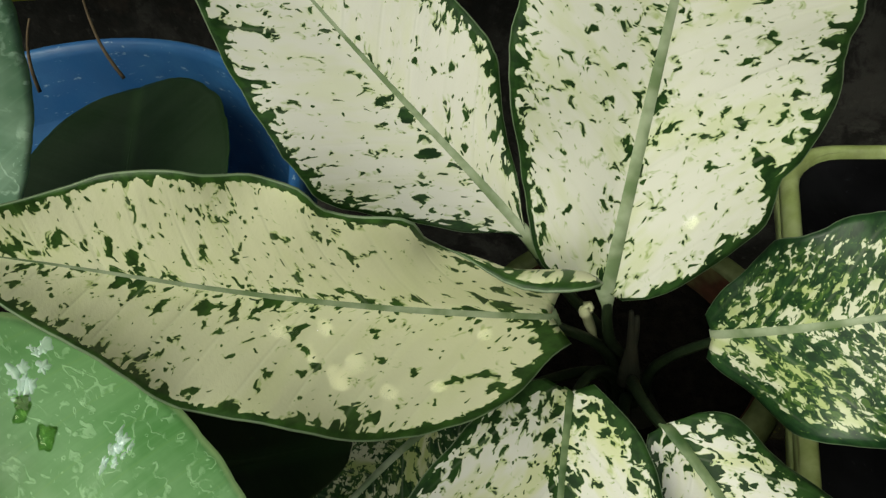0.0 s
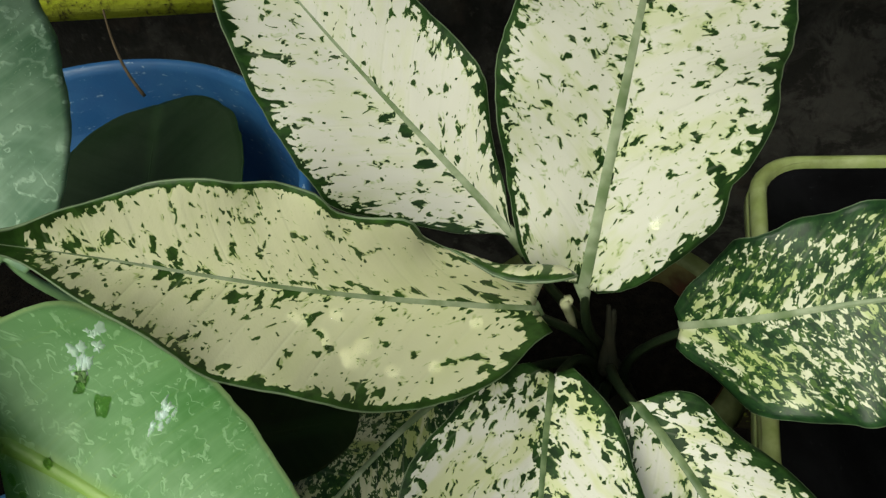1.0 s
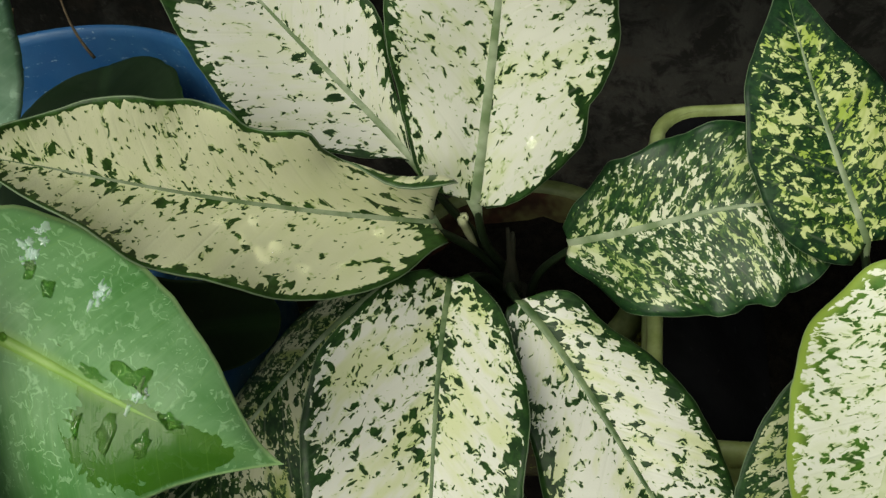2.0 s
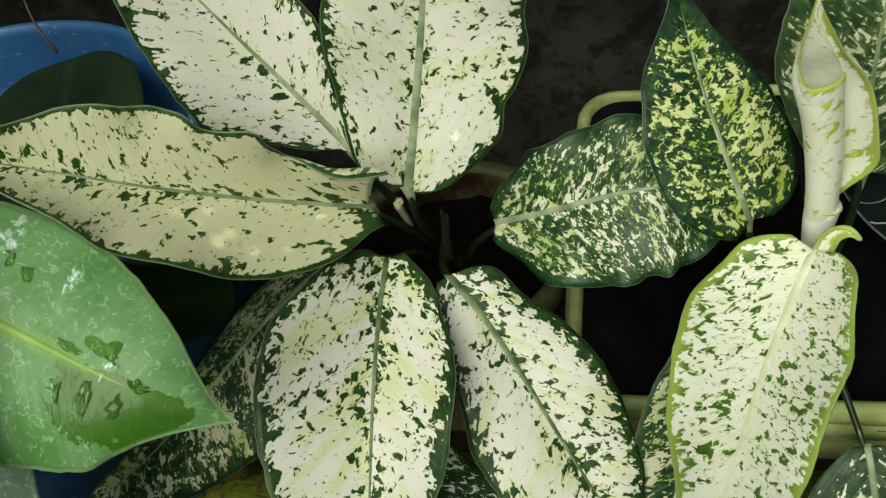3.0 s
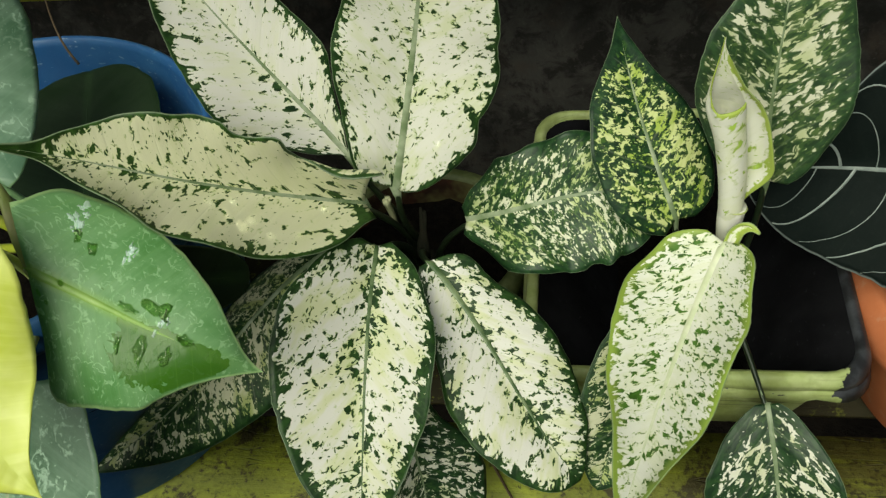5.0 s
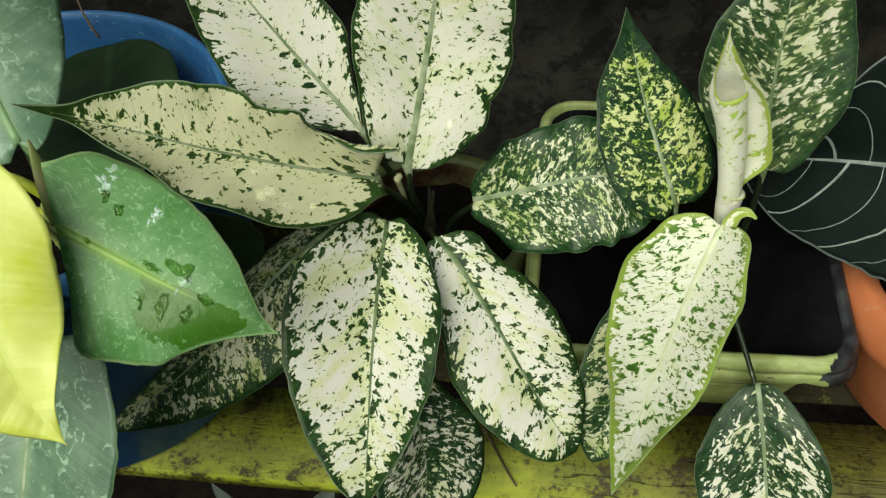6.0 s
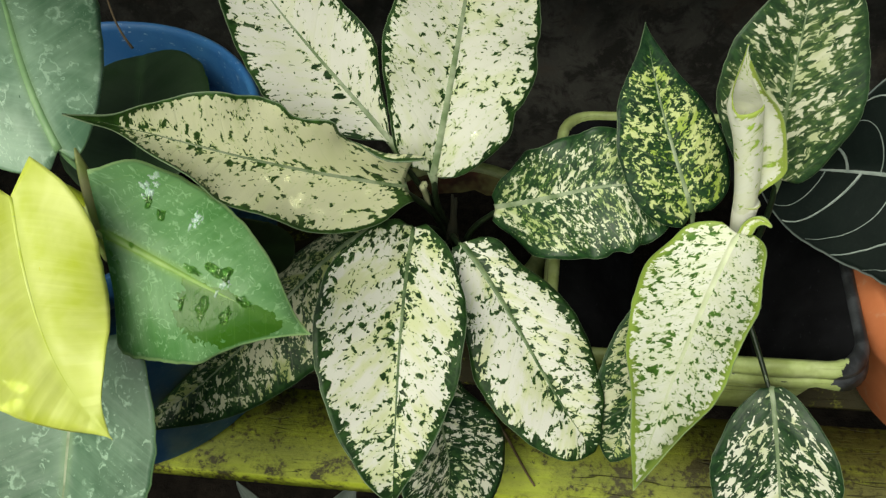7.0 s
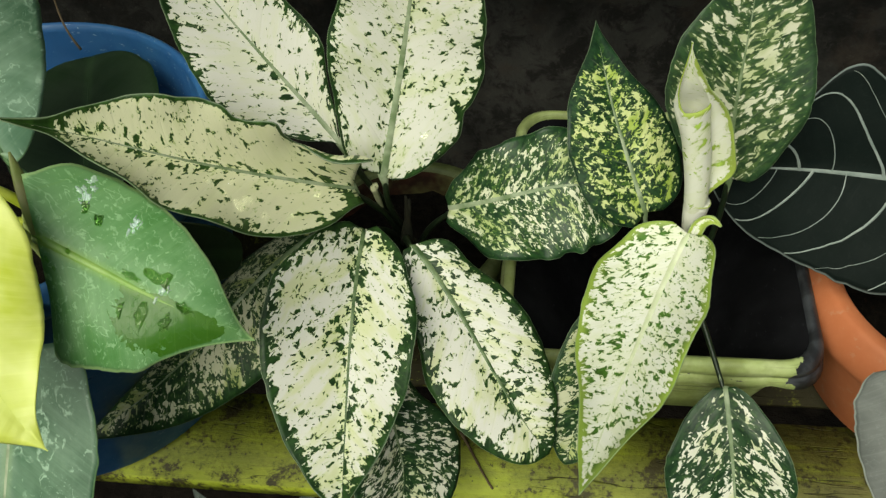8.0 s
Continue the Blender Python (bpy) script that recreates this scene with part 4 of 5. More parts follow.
leaf(pale, M_MARBLE, M_RIB, "green leaf closely marbled with ivory", foot=CROWN + Vector((0.008, -0.002, 0.0)), rib_width=0.0027, ripple=((0.0030, 4.2, 0.9),), seed=6, curve=((0.0052, 0.2493, 0.5832), (0.0683, 0.2289, 0.6163), (0.1007, 0.2374, 0.6404), (0.1408, 0.2457, 0.5991)), up=(-0.095, -0.768, 0.634), twist=0.236, width=0.0476, skew=0.090, blunt=0.508, taper=0.551, fold=(0.226, 0.361), lobe=(0.0009, 0.0037), base=0.021, droop=0.101, edge=((-0.250, 0.005, -0.051, -0.011, -0.130, 0.000), (-0.368, -0.010, -0.007, -0.013, 0.094, 0.055)))
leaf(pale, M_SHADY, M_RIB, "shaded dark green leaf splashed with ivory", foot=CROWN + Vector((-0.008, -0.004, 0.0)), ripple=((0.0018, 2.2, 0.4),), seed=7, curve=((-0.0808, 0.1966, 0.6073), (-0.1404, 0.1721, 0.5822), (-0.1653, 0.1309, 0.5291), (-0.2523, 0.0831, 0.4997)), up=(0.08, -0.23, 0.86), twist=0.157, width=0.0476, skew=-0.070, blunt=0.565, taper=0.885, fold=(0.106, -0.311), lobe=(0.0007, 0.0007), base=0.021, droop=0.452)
leaf(pale, M_DARK, M_RIB, "low dark green leaf splashed with ivory", foot=CROWN + Vector((0.0, -0.010, 0.0)), ripple=((0.0015, 2.2, 1.4),), seed=8, curve=((-0.0288, 0.1421, 0.5541), (-0.0259, 0.0799, 0.5135), (-0.0084, 0.0995, 0.4886), (-0.0206, 0.0575, 0.4493)), up=(0.52, -0.25, 0.69), twist=-0.083, width=0.0475, skew=-0.032, blunt=0.882, taper=0.388, fold=(0.168, 0.325), lobe=(-0.0024, -0.0024), base=0.018, droop=0.119)

# ---- the darker marbled plant in the rectangular planter ----
CROWN2 = Vector((0.168, 0.222, 0.455))
dark = thing("marbled_plant", CROWN2, "plant with dark green and cream splashed leaves and one unfurling", "plant", "marbled plants")
leaf(dark, M_YELLOW, M_RIB, "pointed green leaf marbled with yellow-cream", foot=CROWN2 + Vector((-0.004, 0.006, 0.0)), rib_width=0.002, ripple=((0.0014, 2.4, 0.3),), seed=9, curve=((0.1460, 0.2229, 0.6110), (0.1273, 0.2474, 0.6559), (0.1166, 0.2636, 0.6761), (0.1078, 0.3166, 0.7029)), up=(0.343, -0.583, 0.737), twist=-0.205, width=0.0397, skew=0.019, blunt=0.545, taper=1.232, fold=(0.123, 0.214), lobe=(0.0077, 0.0034), base=0.011, droop=0.154, edge=((0.021, 0.028, 0.008, 0.147, 0.068, 0.068), (0.220, 0.022, -0.090, 0.017, -0.126, -0.039)))
leaf(dark, M_SPLASH, M_RIB, "broad dark green leaf splashed with ivory", foot=CROWN2 + Vector((0.006, 0.005, 0.0)), rib_width=0.0021, ripple=((0.0016, 2.2, 1.3),), seed=10, curve=((0.1985, 0.2280, 0.6399), (0.1898, 0.2404, 0.7030), (0.2015, 0.2503, 0.7460), (0.1936, 0.2591, 0.7937)), up=(-0.020, -0.980, 0.197), twist=-0.229, width=0.0451, skew=-0.009, blunt=0.608, taper=0.917, fold=(0.289, 0.273), lobe=(0.0021, 0.0022), base=0.020, droop=0.071, edge=((0.001, -0.060, 0.007, 0.057, -0.086, -0.001), (0.084, -0.040, 0.015, -0.002, 0.156, -0.009)))
leaf(dark, M_YOUNG, M_RIB_YOUNG, "young cream leaf with bright green flecks", foot=CROWN2 + Vector((0.0, -0.004, 0.0)), stalk=M_STALK_PALE, rib_width=0.003, ripple=((0.0022, 2.6, 0.0),), seed=11, curve=((0.1678, 0.1748, 0.6412), (0.1479, 0.1409, 0.6170), (0.1231, 0.0698, 0.6125), (0.1030, -0.0057, 0.6359)), up=(-0.279, 0.073, 0.957), twist=0.318, width=0.0393, skew=-0.086, blunt=0.510, taper=1.047, fold=(0.170, 0.314), lobe=(0.0015, 0.0028), base=0.012, droop=-0.155, edge=((0.129, -0.164, -0.092, 0.014, 0.152, -0.130), (0.109, 0.122, 0.078, 0.046, -0.188, -0.039)))
leaf(dark, M_DARK, M_RIB, "low dark green leaf splashed with ivory", foot=(0.1712, 0.2020, 0.572), stalk_width=0.0024, rib_width=0.0026, ripple=((0.0014, 2.4, 2.2),), seed=12, curve=((0.2035, 0.1366, 0.5308), (0.2100, 0.0985, 0.5050), (0.2148, 0.0806, 0.4632), (0.2202, 0.0624, 0.4359)), up=(-0.135, -0.792, 0.596), twist=-0.004, width=0.0455, skew=0.087, blunt=0.716, taper=0.648, fold=(0.314, 0.298), lobe=(0.0001, 0.0004), base=0.018, droop=0.045, edge=((0.187, -0.024, 0.038, -0.029, 0.001, 0.000), (0.008, 0.002, -0.007, -0.062, 0.009, 0.000)))
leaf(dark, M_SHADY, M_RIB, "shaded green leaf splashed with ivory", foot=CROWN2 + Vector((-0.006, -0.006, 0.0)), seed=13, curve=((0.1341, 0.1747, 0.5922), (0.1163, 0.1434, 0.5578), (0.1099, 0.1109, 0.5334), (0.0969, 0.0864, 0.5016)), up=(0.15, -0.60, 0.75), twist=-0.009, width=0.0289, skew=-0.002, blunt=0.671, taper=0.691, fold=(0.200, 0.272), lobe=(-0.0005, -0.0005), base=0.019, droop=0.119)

# ---- the waxy plant in the blue pot ----
STEM = Vector((-0.31, 0.215, 0.55))
waxy = thing("heartleaf_plant", STEM, "waxy heart-leaved plant, one young leaf yellow, in the blue pot", "plant")
_, WAX = leaf(waxy, M_WAXY, M_RIB_LIME, "green leaf, wet near its tip", foot=(-0.236, 0.135, 0.64), stalk=M_STALK_PALE, rib_width=0.0028, rib_end=0.66, swell=((0.0, -0.013, 0.04, -1), (0.0, -0.008, 0.04, 1)), seed=14, curve=((-0.1979, 0.0851, 0.7146), (-0.1466, 0.0786, 0.6818), (-0.1196, 0.0513, 0.7030), (-0.0824, 0.0680, 0.6521)), up=(0.303, -0.616, 0.727), twist=-0.250, width=0.0555, skew=0.015, blunt=0.385, taper=1.045, fold=(0.200, 0.138), lobe=(0.0251, -0.0316), base=0.095, droop=0.383, edge=((-0.083, -0.067, -0.065, 0.024, 0.061, -0.465), (0.009, -0.008, -0.054, 0.055, -0.089, -0.186)))
_, GOLD = leaf(waxy, M_LIME, M_RIB_GOLD, "glossy yellow-lime young leaf", foot=(-0.240, 0.130, 0.64), stalk=M_STALK_PALE, rib_width=0.0012, ripple=((0.0045, 1.6, 0.5),), seed=15, curve=((-0.2287, 0.0711, 0.7542), (-0.2126, 0.0232, 0.7170), (-0.2051, 0.0039, 0.6860), (-0.1710, -0.0147, 0.6597)), up=(0.406, -0.539, 0.738), twist=-0.014, width=0.0497, skew=0.176, blunt=0.727, taper=1.376, fold=(0.175, 0.206), lobe=(0.0205, 0.0153), base=0.030, droop=0.162, edge=((0.034, 0.004, -0.003, -0.022, 0.099, -0.214), (0.000, 0.000, -0.002, 0.038, 0.021, -0.105)))
leaf(waxy, M_TEAL, M_RIB_TEAL, "blue-green leaf with pale water marks", foot=(-0.277, 0.217, 0.604), stalk=M_RIB_TEAL, rib_width=0.0028, seed=16, curve=((-0.2946, 0.1998, 0.6720), (-0.3356, 0.2454, 0.7239), (-0.3059, 0.2461, 0.7718), (-0.3038, 0.2356, 0.8280)), up=(0.302, -0.925, 0.230), twist=0.179, width=0.0730, skew=-0.200, blunt=0.407, taper=0.250, fold=(0.200, -0.075), lobe=(0.0095, 0.0103), base=0.002, droop=0.260, edge=((0.000, 0.000, 0.000, 0.000, 0.000, 0.000), (-0.194, -0.009, 0.008, -0.057, -0.029, 0.000)))
leaf(waxy, M_TEAL_DARK, M_RIB, "blue-green leaf with dried water marks", foot=(-0.243, 0.12, 0.62), stalk=M_STALK_PALE, seed=17, curve=((-0.2312, 0.0629, 0.6398), (-0.2404, 0.0203, 0.5955), (-0.2427, -0.0171, 0.5555), (-0.2483, -0.0573, 0.5144)), up=(0.140, -0.724, 0.675), twist=0.082, width=0.0606, skew=-0.000, blunt=0.468, taper=0.606, fold=(0.311, 0.200), lobe=(0.0133, 0.0144), base=0.096, droop=0.089, edge=((-0.030, 0.002, 0.028, -0.012, 0.002, 0.000), (0.000, 0.000, 0.000, 0.000, 0.000, 0.000)))
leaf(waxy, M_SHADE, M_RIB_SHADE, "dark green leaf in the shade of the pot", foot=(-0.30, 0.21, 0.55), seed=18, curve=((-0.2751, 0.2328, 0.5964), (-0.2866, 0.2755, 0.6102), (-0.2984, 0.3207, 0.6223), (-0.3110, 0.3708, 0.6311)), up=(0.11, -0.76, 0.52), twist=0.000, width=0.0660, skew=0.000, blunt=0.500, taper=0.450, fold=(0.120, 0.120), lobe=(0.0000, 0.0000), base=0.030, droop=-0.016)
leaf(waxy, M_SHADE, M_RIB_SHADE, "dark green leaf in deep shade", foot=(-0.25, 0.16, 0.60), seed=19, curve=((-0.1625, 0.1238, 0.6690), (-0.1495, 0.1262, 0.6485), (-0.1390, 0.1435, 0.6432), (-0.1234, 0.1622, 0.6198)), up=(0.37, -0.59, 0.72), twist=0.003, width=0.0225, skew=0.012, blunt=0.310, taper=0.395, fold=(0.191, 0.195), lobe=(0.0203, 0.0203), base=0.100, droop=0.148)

# ---- the black-leaved plant in the wide terracotta pot ----
velvet = thing("black_leaf_plant", (0.402, 0.252, 0.485), "plant with near-black velvety leaves and silver veins", "plant")
night_leaf, NIGHT = leaf(velvet, M_BLACK, M_RIB_WHITE, "near-black leaf with silver veins", foot=(0.405, 0.25, 0.482), rib_width=0.0034, seed=20, curve=((0.3831, 0.2628, 0.6033), (0.3040, 0.2618, 0.6123), (0.2525, 0.2739, 0.6146), (0.1866, 0.2429, 0.6338)), up=(0.162, -0.860, 0.483), twist=0.244, width=0.0808, skew=-0.039, blunt=0.462, taper=0.701, fold=(0.200, 0.314), lobe=(0.0327, 0.0293), base=0.098, droop=0.117, edge=((0.000, 0.002, 0.005, -0.071, 0.009, 0.087), (0.000, 0.028, -0.271, 0.150, -0.427, 0.040)))
leaf(velvet, M_GREY, M_RIB_WHITE, "silvery grey-green leaf", foot=(0.40, 0.235, 0.482), seed=21, curve=((0.2919, 0.0905, 0.6327), (0.2975, 0.0633, 0.6133), (0.2896, 0.0393, 0.5888), (0.2849, 0.0121, 0.5646)), up=(-0.36, -0.48, 0.80), twist=-0.004, width=0.0391, skew=-0.005, blunt=0.402, taper=0.730, fold=(0.200, 0.204), lobe=(-0.0031, -0.0031), base=0.094, droop=0.150)


def side_vein(blade, parent, start, end, out, bend, width, material):
    """A side vein from the midrib at start to the share out across the blade at end, bending toward the tip."""
    pts, ups, ws = [], [], []
    for i in range(23):
        k = (i / 22) ** 1.3
        s = start + (end - start) * k
        pts.append(blade.at(math.copysign(max(abs(out) * k ** bend, 0.002), out), min(s, 0.985)))
        ups.append(blade.triad(min(s, 0.985))[2])
        pts[-1] = pts[-1] + ups[-1] * 0.0009
        ws.append(width * (1 - 0.62 * k) * (1 + 0.25 * noise.noise((i * 0.9, start * 40, 1.0))))
    settle(part("vein", ridge(pts, ups, ws, 0.4), material, None), parent)


for start, end, out, bend, width in ((0.03, 0.36, -0.97, 0.60, 0.0011), (0.30, 0.665, -0.97, 0.60, 0.0011), (0.60, 0.875, -0.95, 0.88, 0.0011), (0.16, 0.54, -0.97, 0.5, 0.0004), (0.475, 0.775, -0.95, 0.5, 0.0004), (0.74, 0.945, -0.92, 0.8, 0.0004),
                                     (0.08, 0.42, 0.96, 0.75, 0.0011), (0.345, 0.70, 0.95, 0.70, 0.0011), (0.655, 0.86, 0.95, 0.85, 0.0011), (0.22, 0.58, 0.95, 0.6, 0.0004), (0.53, 0.80, 0.95, 0.6, 0.0004)):
    side_vein(NIGHT, night_leaf, start, end, out, bend, width, M_RIB_WHITE)


# ---- the unfurling leaf ----
def rolled_leaf(plant):
    """A leaf half unrolled: a tube whose back wall runs up into a pointed hood, with one margin standing off as a flap."""
    low = bezier((0.1735, 0.1985, 0.6170), (0.1760, 0.2020, 0.6450), (0.1720, 0.2030, 0.6850), (0.1625, 0.2010, 0.7200), 30)
    lean = (low[-1] - low[-4]).normalized()
    axis = low + [low[-1] + lean * (0.0034 * i) + Vector((0.00012 * i * i / 4, 0.0, 0.0)) for i in range(1, 15)]
    top = len(axis) - 1

    def centre(h):
        f = min(h * top, top - 1e-6)
        i = int(f)
        return axis[i].lerp(axis[i + 1], f - i), (axis[i + 1] - axis[i]).normalized()

    def girth(h):
        return (0.0034 + 0.0040 * smoothed(h, 0.0, 0.22) + 0.0014 * smoothed(h, 0.2, 0.5) + 0.0020 * smoothed(h, 0.50, 0.72)) * max(0.0, 1 - smoothed(h, 0.66, 1.02)) ** 1.35 + 0.0002

    bm = bmesh.new()
    metric, rim = bm.loops.layers.uv.new("metric"), bm.loops.layers.uv.new("rim")
    across, rise, flap, rows, info = 64, 44, 16, [], {}
    for j in range(rise + 1):
        k, row = j / rise, []
        for i in range(across + 1):
            if i < flap:
                turn, g, roof = 0.10 * math.pi, 1 - i / flap, 1.0
            else:
                f = (i - flap) / (across - flap)
                turn, g = (0.10 + 1.86 * f) * math.pi, 0.0
                roof = 1 - 0.30 * smoothed(f, 0.36, 0.70)
            h = k * roof
            c, t = centre(h)
            a = (Vector((1, 0, 0)) - t * t.x).normalized()
            b = t.cross(a)
            r = girth(h) * (1.0 - 0.05 * (turn / math.pi))
            p = c + a * (math.cos(turn) * r) + b * (math.sin(turn) * r * (1 - 0.65 * smoothed(h, 0.58, 0.80)))
            reach = 0.0140 * smoothed(h, 0.19, 0.40) * (1 - 0.70 * smoothed(h, 0.46, 0.80)) * (1 - smoothed(h, 0.76, 1.0))
            p += a * (reach * g) - b * (reach * (0.50 * g - 0.75 * g * (1 - g)))
            p += a * (0.0008 * g * math.sin(h * 23.0))
            if roof < 1.0:
                curl = smoothed(k, 0.90, 1.0) * (1 - roof)
                p -= b * (0.0040 * curl) + (p - c).normalized() * (-0.0030 * curl)
            vert = bm.verts.new(p)
            gap = (1 - g) * reach + 0.004 * (1 - smoothed(reach, 0.0, 0.002)) if i < flap else (0.02 if f < 0.36 else (1 - k) * roof * 0.15 + 0.0003)
            info[vert] = ((0.004 + g * reach + (0.0 if i < flap else f * 0.045), h * 0.15), (gap + 0.0002, 0.0))
            row.append(vert)
        rows.append(row)
    for p, q in zip(rows, rows[1:]):
        for i in range(across):
            face = bm.faces.new((p[i], p[i + 1], q[i + 1], q[i]))
            for loop in face.loops:
                loop[metric].uv, loop[rim].uv = info[loop.vert]
    ob = settle(part("rolled_leaf", bm, M_ROLL, None, "cream leaf still rolled, pale green at its rim"), plant)
    solid = ob.modifiers.new("thickness", "SOLIDIFY")
    solid.thickness, solid.offset = 0.0007, 0.0
    base = bezier((0.1712, 0.2005, 0.5930), (0.1722, 0.1988, 0.6100), (0.1740, 0.1998, 0.6230), (0.1752, 0.2022, 0.6440), 14)
    cup = settle(part("leaf_sheath", tube(base, [0.0020 + 0.0062 * smoothed(i / 14, 0.0, 1.0) for i in range(15)], 20), M_SHEATH_PALE, None, "pale cream sheath round the rolled leaf"), plant)
    up = (base[-1] - base[-3]).normalized()
    across = up.cross(Vector((0, 1, 0))).normalized()
    deep = up.cross(across)
    hoop = [base[-1] + (across * math.cos(0.3307 * i) + deep * math.sin(0.3307 * i)) * 0.0084 + up * (0.0012 * math.cos(0.3307 * i)) for i in range(20)]
    settle(part("sheath_rim", tube(hoop, [0.0006] * 20, 6), M_STALK_PALE, None), cup)
    settle(part("stem", tube(bezier(CROWN2, CROWN2 + Vector((0.002, -0.004, 0.05)), (0.1700, 0.2030, 0.57), (0.1712, 0.2005, 0.595), 10), [0.0060 - 0.0003 * i for i in range(11)], 10), M_STALK_PALE, None), plant)


rolled_leaf(dark)
ear, _ = leaf(dark, M_ROLL, M_RIB_YOUNG, "curled lime-edged ear of the young leaf", rib_width=0.0008, curve=((0.1703, 0.1718, 0.6350), (0.1719, 0.1780, 0.6457), (0.1782, 0.1798, 0.6570), (0.1864, 0.1719, 0.6509)), up=(0.35, -0.50, 0.70), twist=0.5, width=0.0042, skew=0.0, blunt=0.20, taper=0.60, fold=(0.1, 0.5), lobe=(0.0, 0.0), base=0.03, droop=-0.3, seed=31)
ear.name = "leaf_ear"

# ---- a low plant under the bench ----
low = thing("seedling", (-0.150, 0.085, 0.0), "low grey-green plant growing under the green bench", "plant")
leaf(low, M_GREY_DIM, M_STALK, "pointed dull grey-green leaf", rib_width=0.0016, foot=(-0.150, 0.085, 0.004), seed=41, curve=((-0.146, 0.098, 0.292), (-0.142, 0.106, 0.312), (-0.132, 0.118, 0.327), (-0.118, 0.134, 0.345)), up=(0.3, -0.5, 0.8), twist=0.1, width=0.017, skew=0.0, blunt=0.45, taper=0.8, fold=(0.25, 0.2), lobe=(0.002, 0.002), base=0.03, droop=0.1)
leaf(low, M_GREY_DIM, M_STALK, "pointed dull grey-green leaf", rib_width=0.0012, foot=(-0.152, 0.083, 0.004), seed=42, curve=((-0.180, 0.100, 0.298), (-0.198, 0.107, 0.318), (-0.214, 0.116, 0.334), (-0.226, 0.126, 0.348)), up=(-0.1, -0.5, 0.8), twist=0.0, width=0.009, skew=0.0, blunt=0.45, taper=0.9, fold=(0.25, 0.2), lobe=(0.001, 0.001), base=0.03, droop=0.1)

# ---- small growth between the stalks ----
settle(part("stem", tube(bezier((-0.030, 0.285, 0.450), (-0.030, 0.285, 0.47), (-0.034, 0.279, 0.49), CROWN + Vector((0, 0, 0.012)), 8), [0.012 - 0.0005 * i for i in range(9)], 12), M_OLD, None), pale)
sprout = bezier((-0.0428, 0.2400, 0.5860), (-0.0432, 0.2360, 0.5980), (-0.0430, 0.2300, 0.6120), (-0.0436, 0.2252, 0.6260), 14) + [Vector((-0.0428, 0.2256, 0.6282)), Vector((-0.0414, 0.2262, 0.6280)), Vector((-0.0405, 0.2258, 0.6262)), Vector((-0.0408, 0.2252, 0.6245))]
settle(part("new_shoot", tube(sprout, [0.0011 + 0.0011 * smoothed(i / 9, 0, 1) for i in range(13)] + [0.0026, 0.0019, 0.0015, 0.0013, 0.0010, 0.0007], 10), M_STALK_CREAM, None, "cream rolled shoot with a hooked tip"), pale)
for p, q in (((-0.0333, 0.2528, 0.5400), (-0.0267, 0.2582, 0.5825)), ((-0.0300, 0.2530, 0.5400), (-0.0292, 0.2580, 0.5860))):
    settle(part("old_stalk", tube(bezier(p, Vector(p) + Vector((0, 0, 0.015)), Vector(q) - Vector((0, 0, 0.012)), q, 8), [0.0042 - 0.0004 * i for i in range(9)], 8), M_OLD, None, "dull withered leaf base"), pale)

# ---- stem, sheath and stalks of the waxy plant ----
settle(part("stem", tube(bezier((-0.33, 0.235, 0.530), (-0.33, 0.23, 0.60), (-0.27, 0.17, 0.62), (-0.228, 0.125, 0.690), 16), [0.010 - 0.0002 * i for i in range(17)], 12), M_STALK_PALE, None), waxy)
settle(part("bud_sheath", tube(bezier((-0.2062, 0.1021, 0.6967), (-0.2098, 0.1065, 0.7082), (-0.2168, 0.1162, 0.7253), (-0.2210, 0.1254, 0.7413), 14), [0.0076 * (1 - (i / 14) ** 2) + 0.0007 for i in range(15)], 12, 0.55), M_SHEATH, None, "olive-green pointed sheath drying brown"), waxy)
for p, a, b, q, r in (((-0.2968, 0.1556, 0.6826), (-0.2813, 0.1616, 0.6825), (-0.2700, 0.1652, 0.6673), (-0.2671, 0.1717, 0.6436), 0.0038), ((-0.3118, 0.1458, 0.6499), (-0.2956, 0.1551, 0.6528), (-0.2836, 0.1653, 0.6437), (-0.2707, 0.1737, 0.6325), 0.0032)):
    settle(part("leaf_stalk", tube(bezier(p, a, b, q), [r] * 15), M_STALK_LIME, None), waxy)

# ---- dry twigs at the blue pot's rim ----
for pts in (((-0.3164, 0.3689, 0.6390), (-0.3250, 0.3745, 0.6500), (-0.3325, 0.3800, 0.6580), (-0.3370, 0.3960, 0.6840)), ((-0.3655, 0.3570, 0.6400), (-0.3645, 0.3595, 0.6600), (-0.3625, 0.3660, 0.6700), (-0.3590, 0.3725, 0.6780))):
    ob = part("dry_twig", tube(bezier(*pts), [0.0012 - 0.00004 * i for i in range(15)], 7), M_TWIG, None)
    tagged(ob, "thin dry brown twig curling over the blue pot's rim", "twig", "dry twigs")


root = part("dry_root", tube(bezier((0.0108, 0.1672, 0.4022), (0.0206, 0.1540, 0.4022), (0.0298, 0.1339, 0.4022), (0.0421, 0.1168, 0.4022)), [0.0013 - 0.00003 * i for i in range(15)], 7), M_TWIG, None)
tagged(root, "thin dark dry root lying on the green bench", "root")

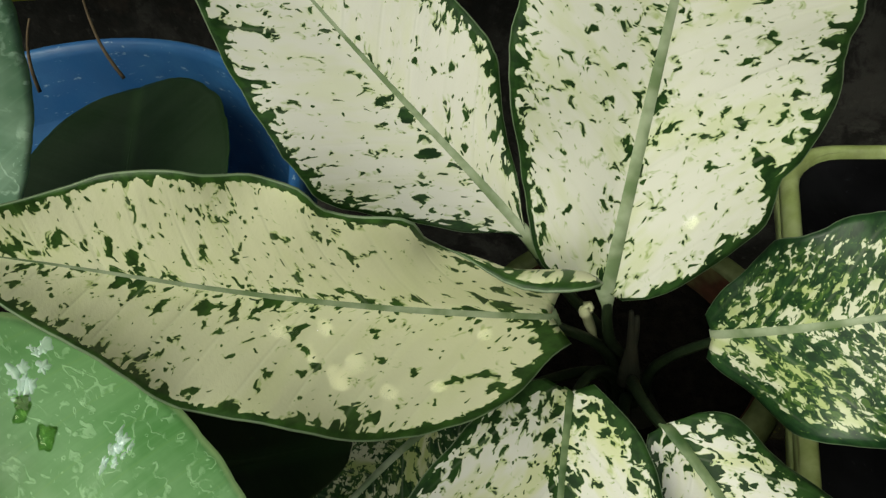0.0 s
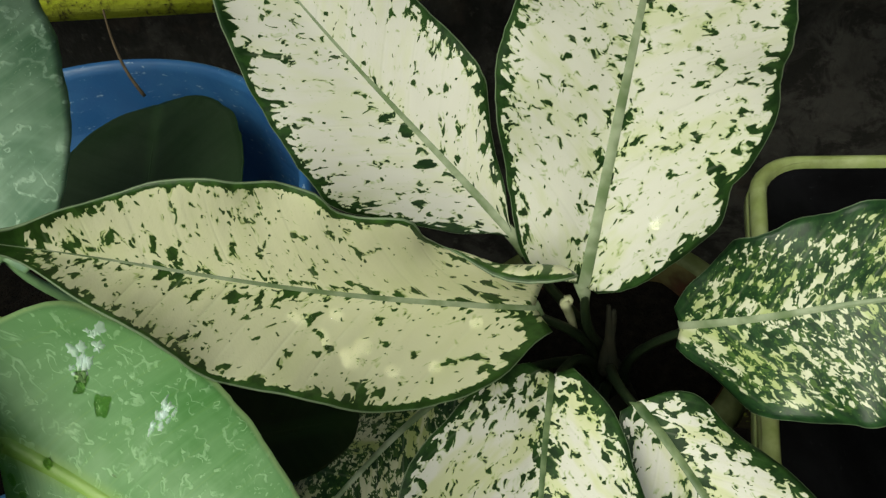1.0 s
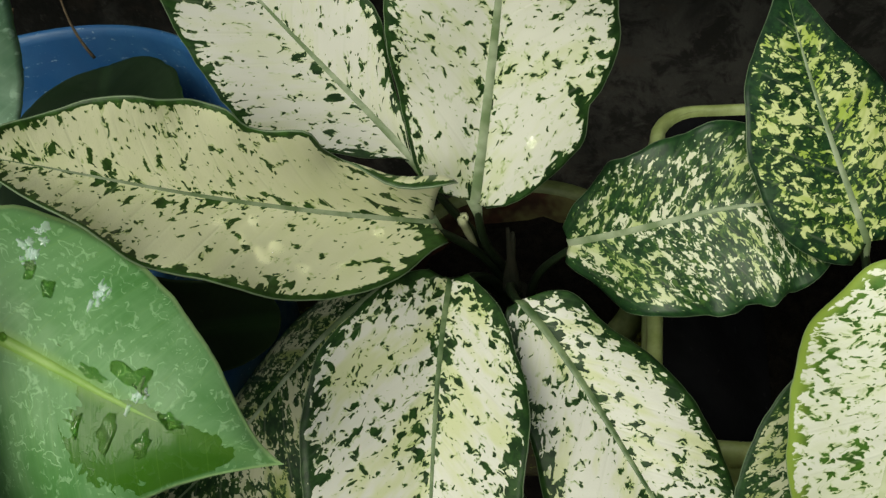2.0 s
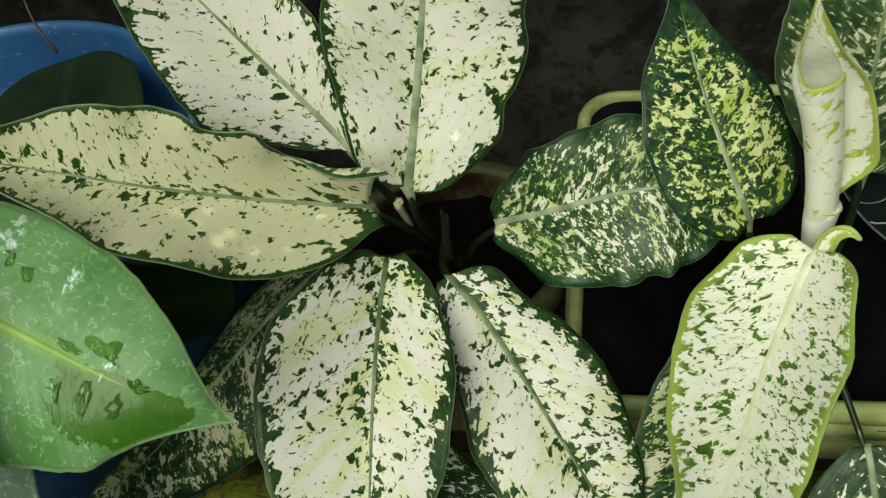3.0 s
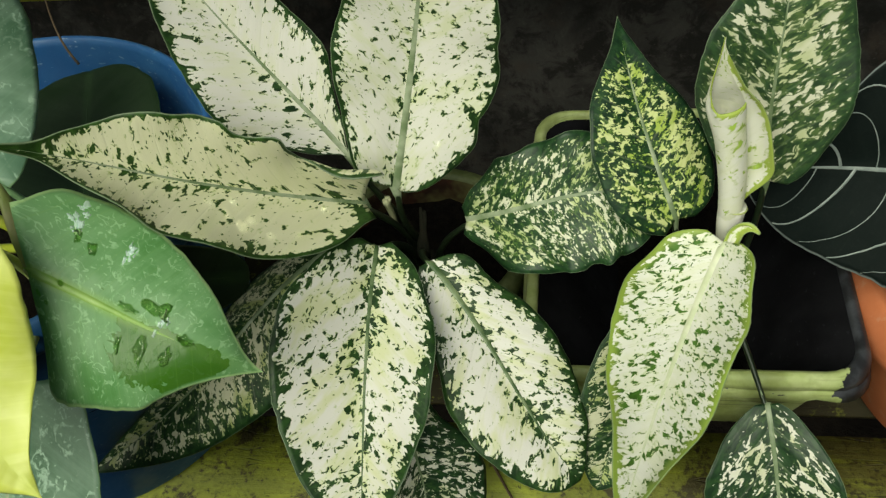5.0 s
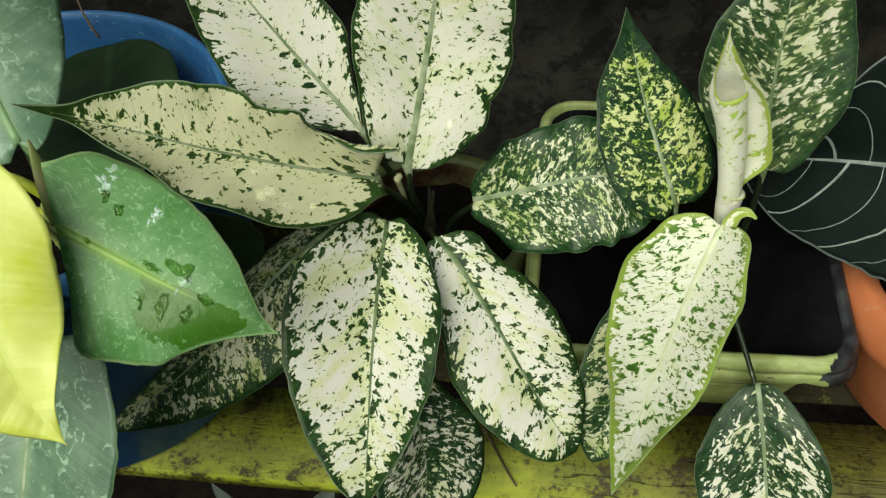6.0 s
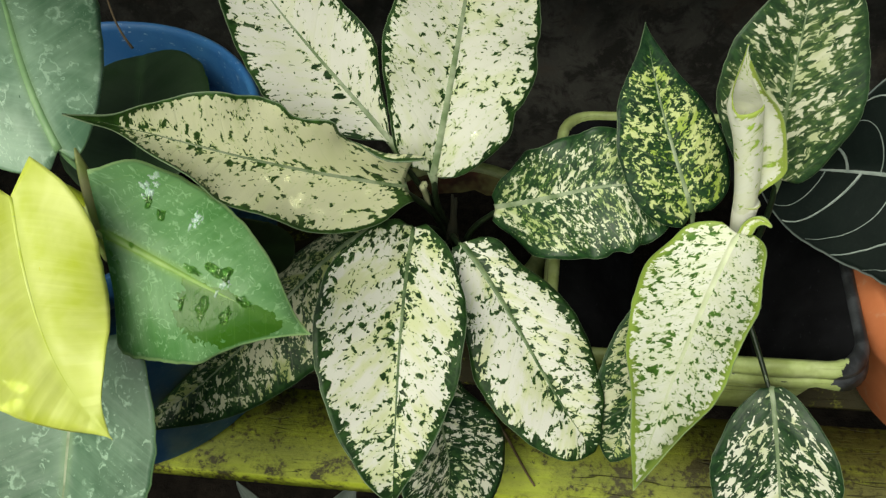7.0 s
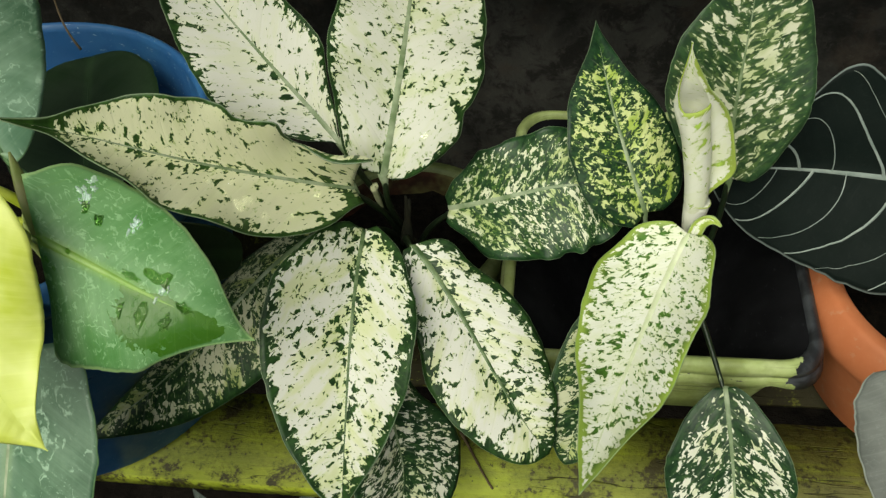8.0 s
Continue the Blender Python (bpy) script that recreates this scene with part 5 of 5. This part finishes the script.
# ---- water on the leaves ----
def water_drop(blade, u, s, along, across, height, jag, label, seed, water_skin=M_WATER, shadow=True):
    """A bead or puddle of water that follows the leaf under it."""
    bm = bmesh.new()
    n, m = 26, 7
    w = max(blade.half_width(s, -1 if u < 0 else 1), 0.004)
    rings = []
    for j in range(m + 1):
        k = j / m
        ring = []
        for i in range(n if j else 1):
            a = 6.2832 * i / n
            edge = 1 + jag * noise.noise((math.cos(a) * 1.6 + seed * 3, math.sin(a) * 1.6, seed)) * 1.6
            uu = u + k * edge * across * math.sin(a) / w
            ss = s + k * edge * along * math.cos(a) / blade.length
            up = blade.triad(max(0.0, min(ss, 0.99)))[2]
            ring.append(bm.verts.new(blade.at(max(-0.99, min(0.99, uu)), max(0.005, min(ss, 0.99))) + up * (height * (1 + 1.8 * jag * noise.noise((uu * 9 + seed, ss * 30, seed))) * math.sqrt(max(0.0, 1 - k * k)) + 0.0001)))
        rings.append(ring)
    for i in range(n):
        bm.faces.new((rings[0][0], rings[1][i], rings[1][(i + 1) % n]))
    for p, q in zip(rings[1:], rings[2:]):
        for i in range(n):
            bm.faces.new((p[i], q[i], q[(i + 1) % n], p[(i + 1) % n]))
    bmesh.ops.recalc_face_normals(bm, faces=bm.faces)
    ob = part("water_drop", bm, water_skin, None)
    ob.visible_shadow = shadow
    return tagged(ob, label, "water drop", "water drops on the leaves")


BEAD = "clear water bead lying on the cream leaf"
for i, (u, s, al, ac, h) in enumerate(((-0.28, 0.354, 0.0050, 0.0022, 0.0013), (-0.21, 0.292, 0.0026, 0.0024, 0.0014), (-0.58, 0.283, 0.0034, 0.0036, 0.0016), (-0.47, 0.257, 0.0030, 0.0030, 0.0016), (-0.67, 0.219, 0.0025, 0.0022, 0.0012), (-0.28, 0.084, 0.0022, 0.0020, 0.0012), (-0.67, 0.157, 0.0022, 0.0018, 0.0009), (-0.44, 0.317, 0.0018, 0.0034, 0.0006))):
    water_drop(LEFT, u, s, al * 1.1, ac * 1.1, h * 0.55, 0.12, BEAD, i + 1.0, M_WATER, False)
POOL = "shallow splash of water on the waxy green leaf"
for i, (u, s, al, ac, h, jag) in enumerate(((-0.55, 0.134, 0.0016, 0.0040, 0.0006, 0.5), (-0.48, 0.185, 0.0022, 0.0036, 0.0008, 0.6), (-0.23, 0.535, 0.0085, 0.0042, 0.0009, 0.95), (-0.10, 0.39, 0.0072, 0.0020, 0.0006, 0.7),
                                         (-0.06, 0.69, 0.0048, 0.0026, 0.0008, 0.8), (0.30, 0.40, 0.0022, 0.0044, 0.0005, 0.8), (0.24, 0.51, 0.0036, 0.0058, 0.0005, 0.8), (0.28, 0.63, 0.0030, 0.0046, 0.0005, 0.8), (-0.02, 0.108, 0.0016, 0.0016, 0.0010, 0.2), (0.18, 0.030, 0.0016, 0.0014, 0.0009, 0.2), (0.21, 0.062, 0.0013, 0.0013, 0.0008, 0.2))):
    water_drop(WAX, u, s, al, ac, h * 2.4, jag * 0.75, POOL, i + 20.0, M_WET)
# Pale beads scattered where sky glints lie; their whiteness paints the glints.
GLINT = "tiny water bead whitened as a sky glint on the waxy green leaf"
for i in range(40):
    u, s, wide = ((-0.72, 0.127, 0.12), (-0.64, 0.318, 0.05), (-0.20, 0.560, 0.09))[(i * 2 // 3) % 3]
    water_drop(WAX, u + random.gauss(0, wide), s + random.gauss(0, 0.010), random.uniform(0.0004, 0.0013), random.uniform(0.0006, 0.0022), 0.0007, 0.5, GLINT, i + 60.0, M_GLINT, False)
for i, (u, s, al, ac, h) in enumerate(((0.51, 0.635, 0.0055, 0.0034, 0.0010), (0.82, 0.685, 0.0032, 0.0048, 0.0010))):
    water_drop(GOLD, u, s, al, ac, h, 0.5, "shallow splash of water on the yellow leaf", i + 40.0, M_WATER, False)
water_drop(UPPER, 0.54, 0.133, 0.0016, 0.0026, 0.0003, 0.5, "thin smear of water on the ivory leaf", 51.0, M_WATER, False)
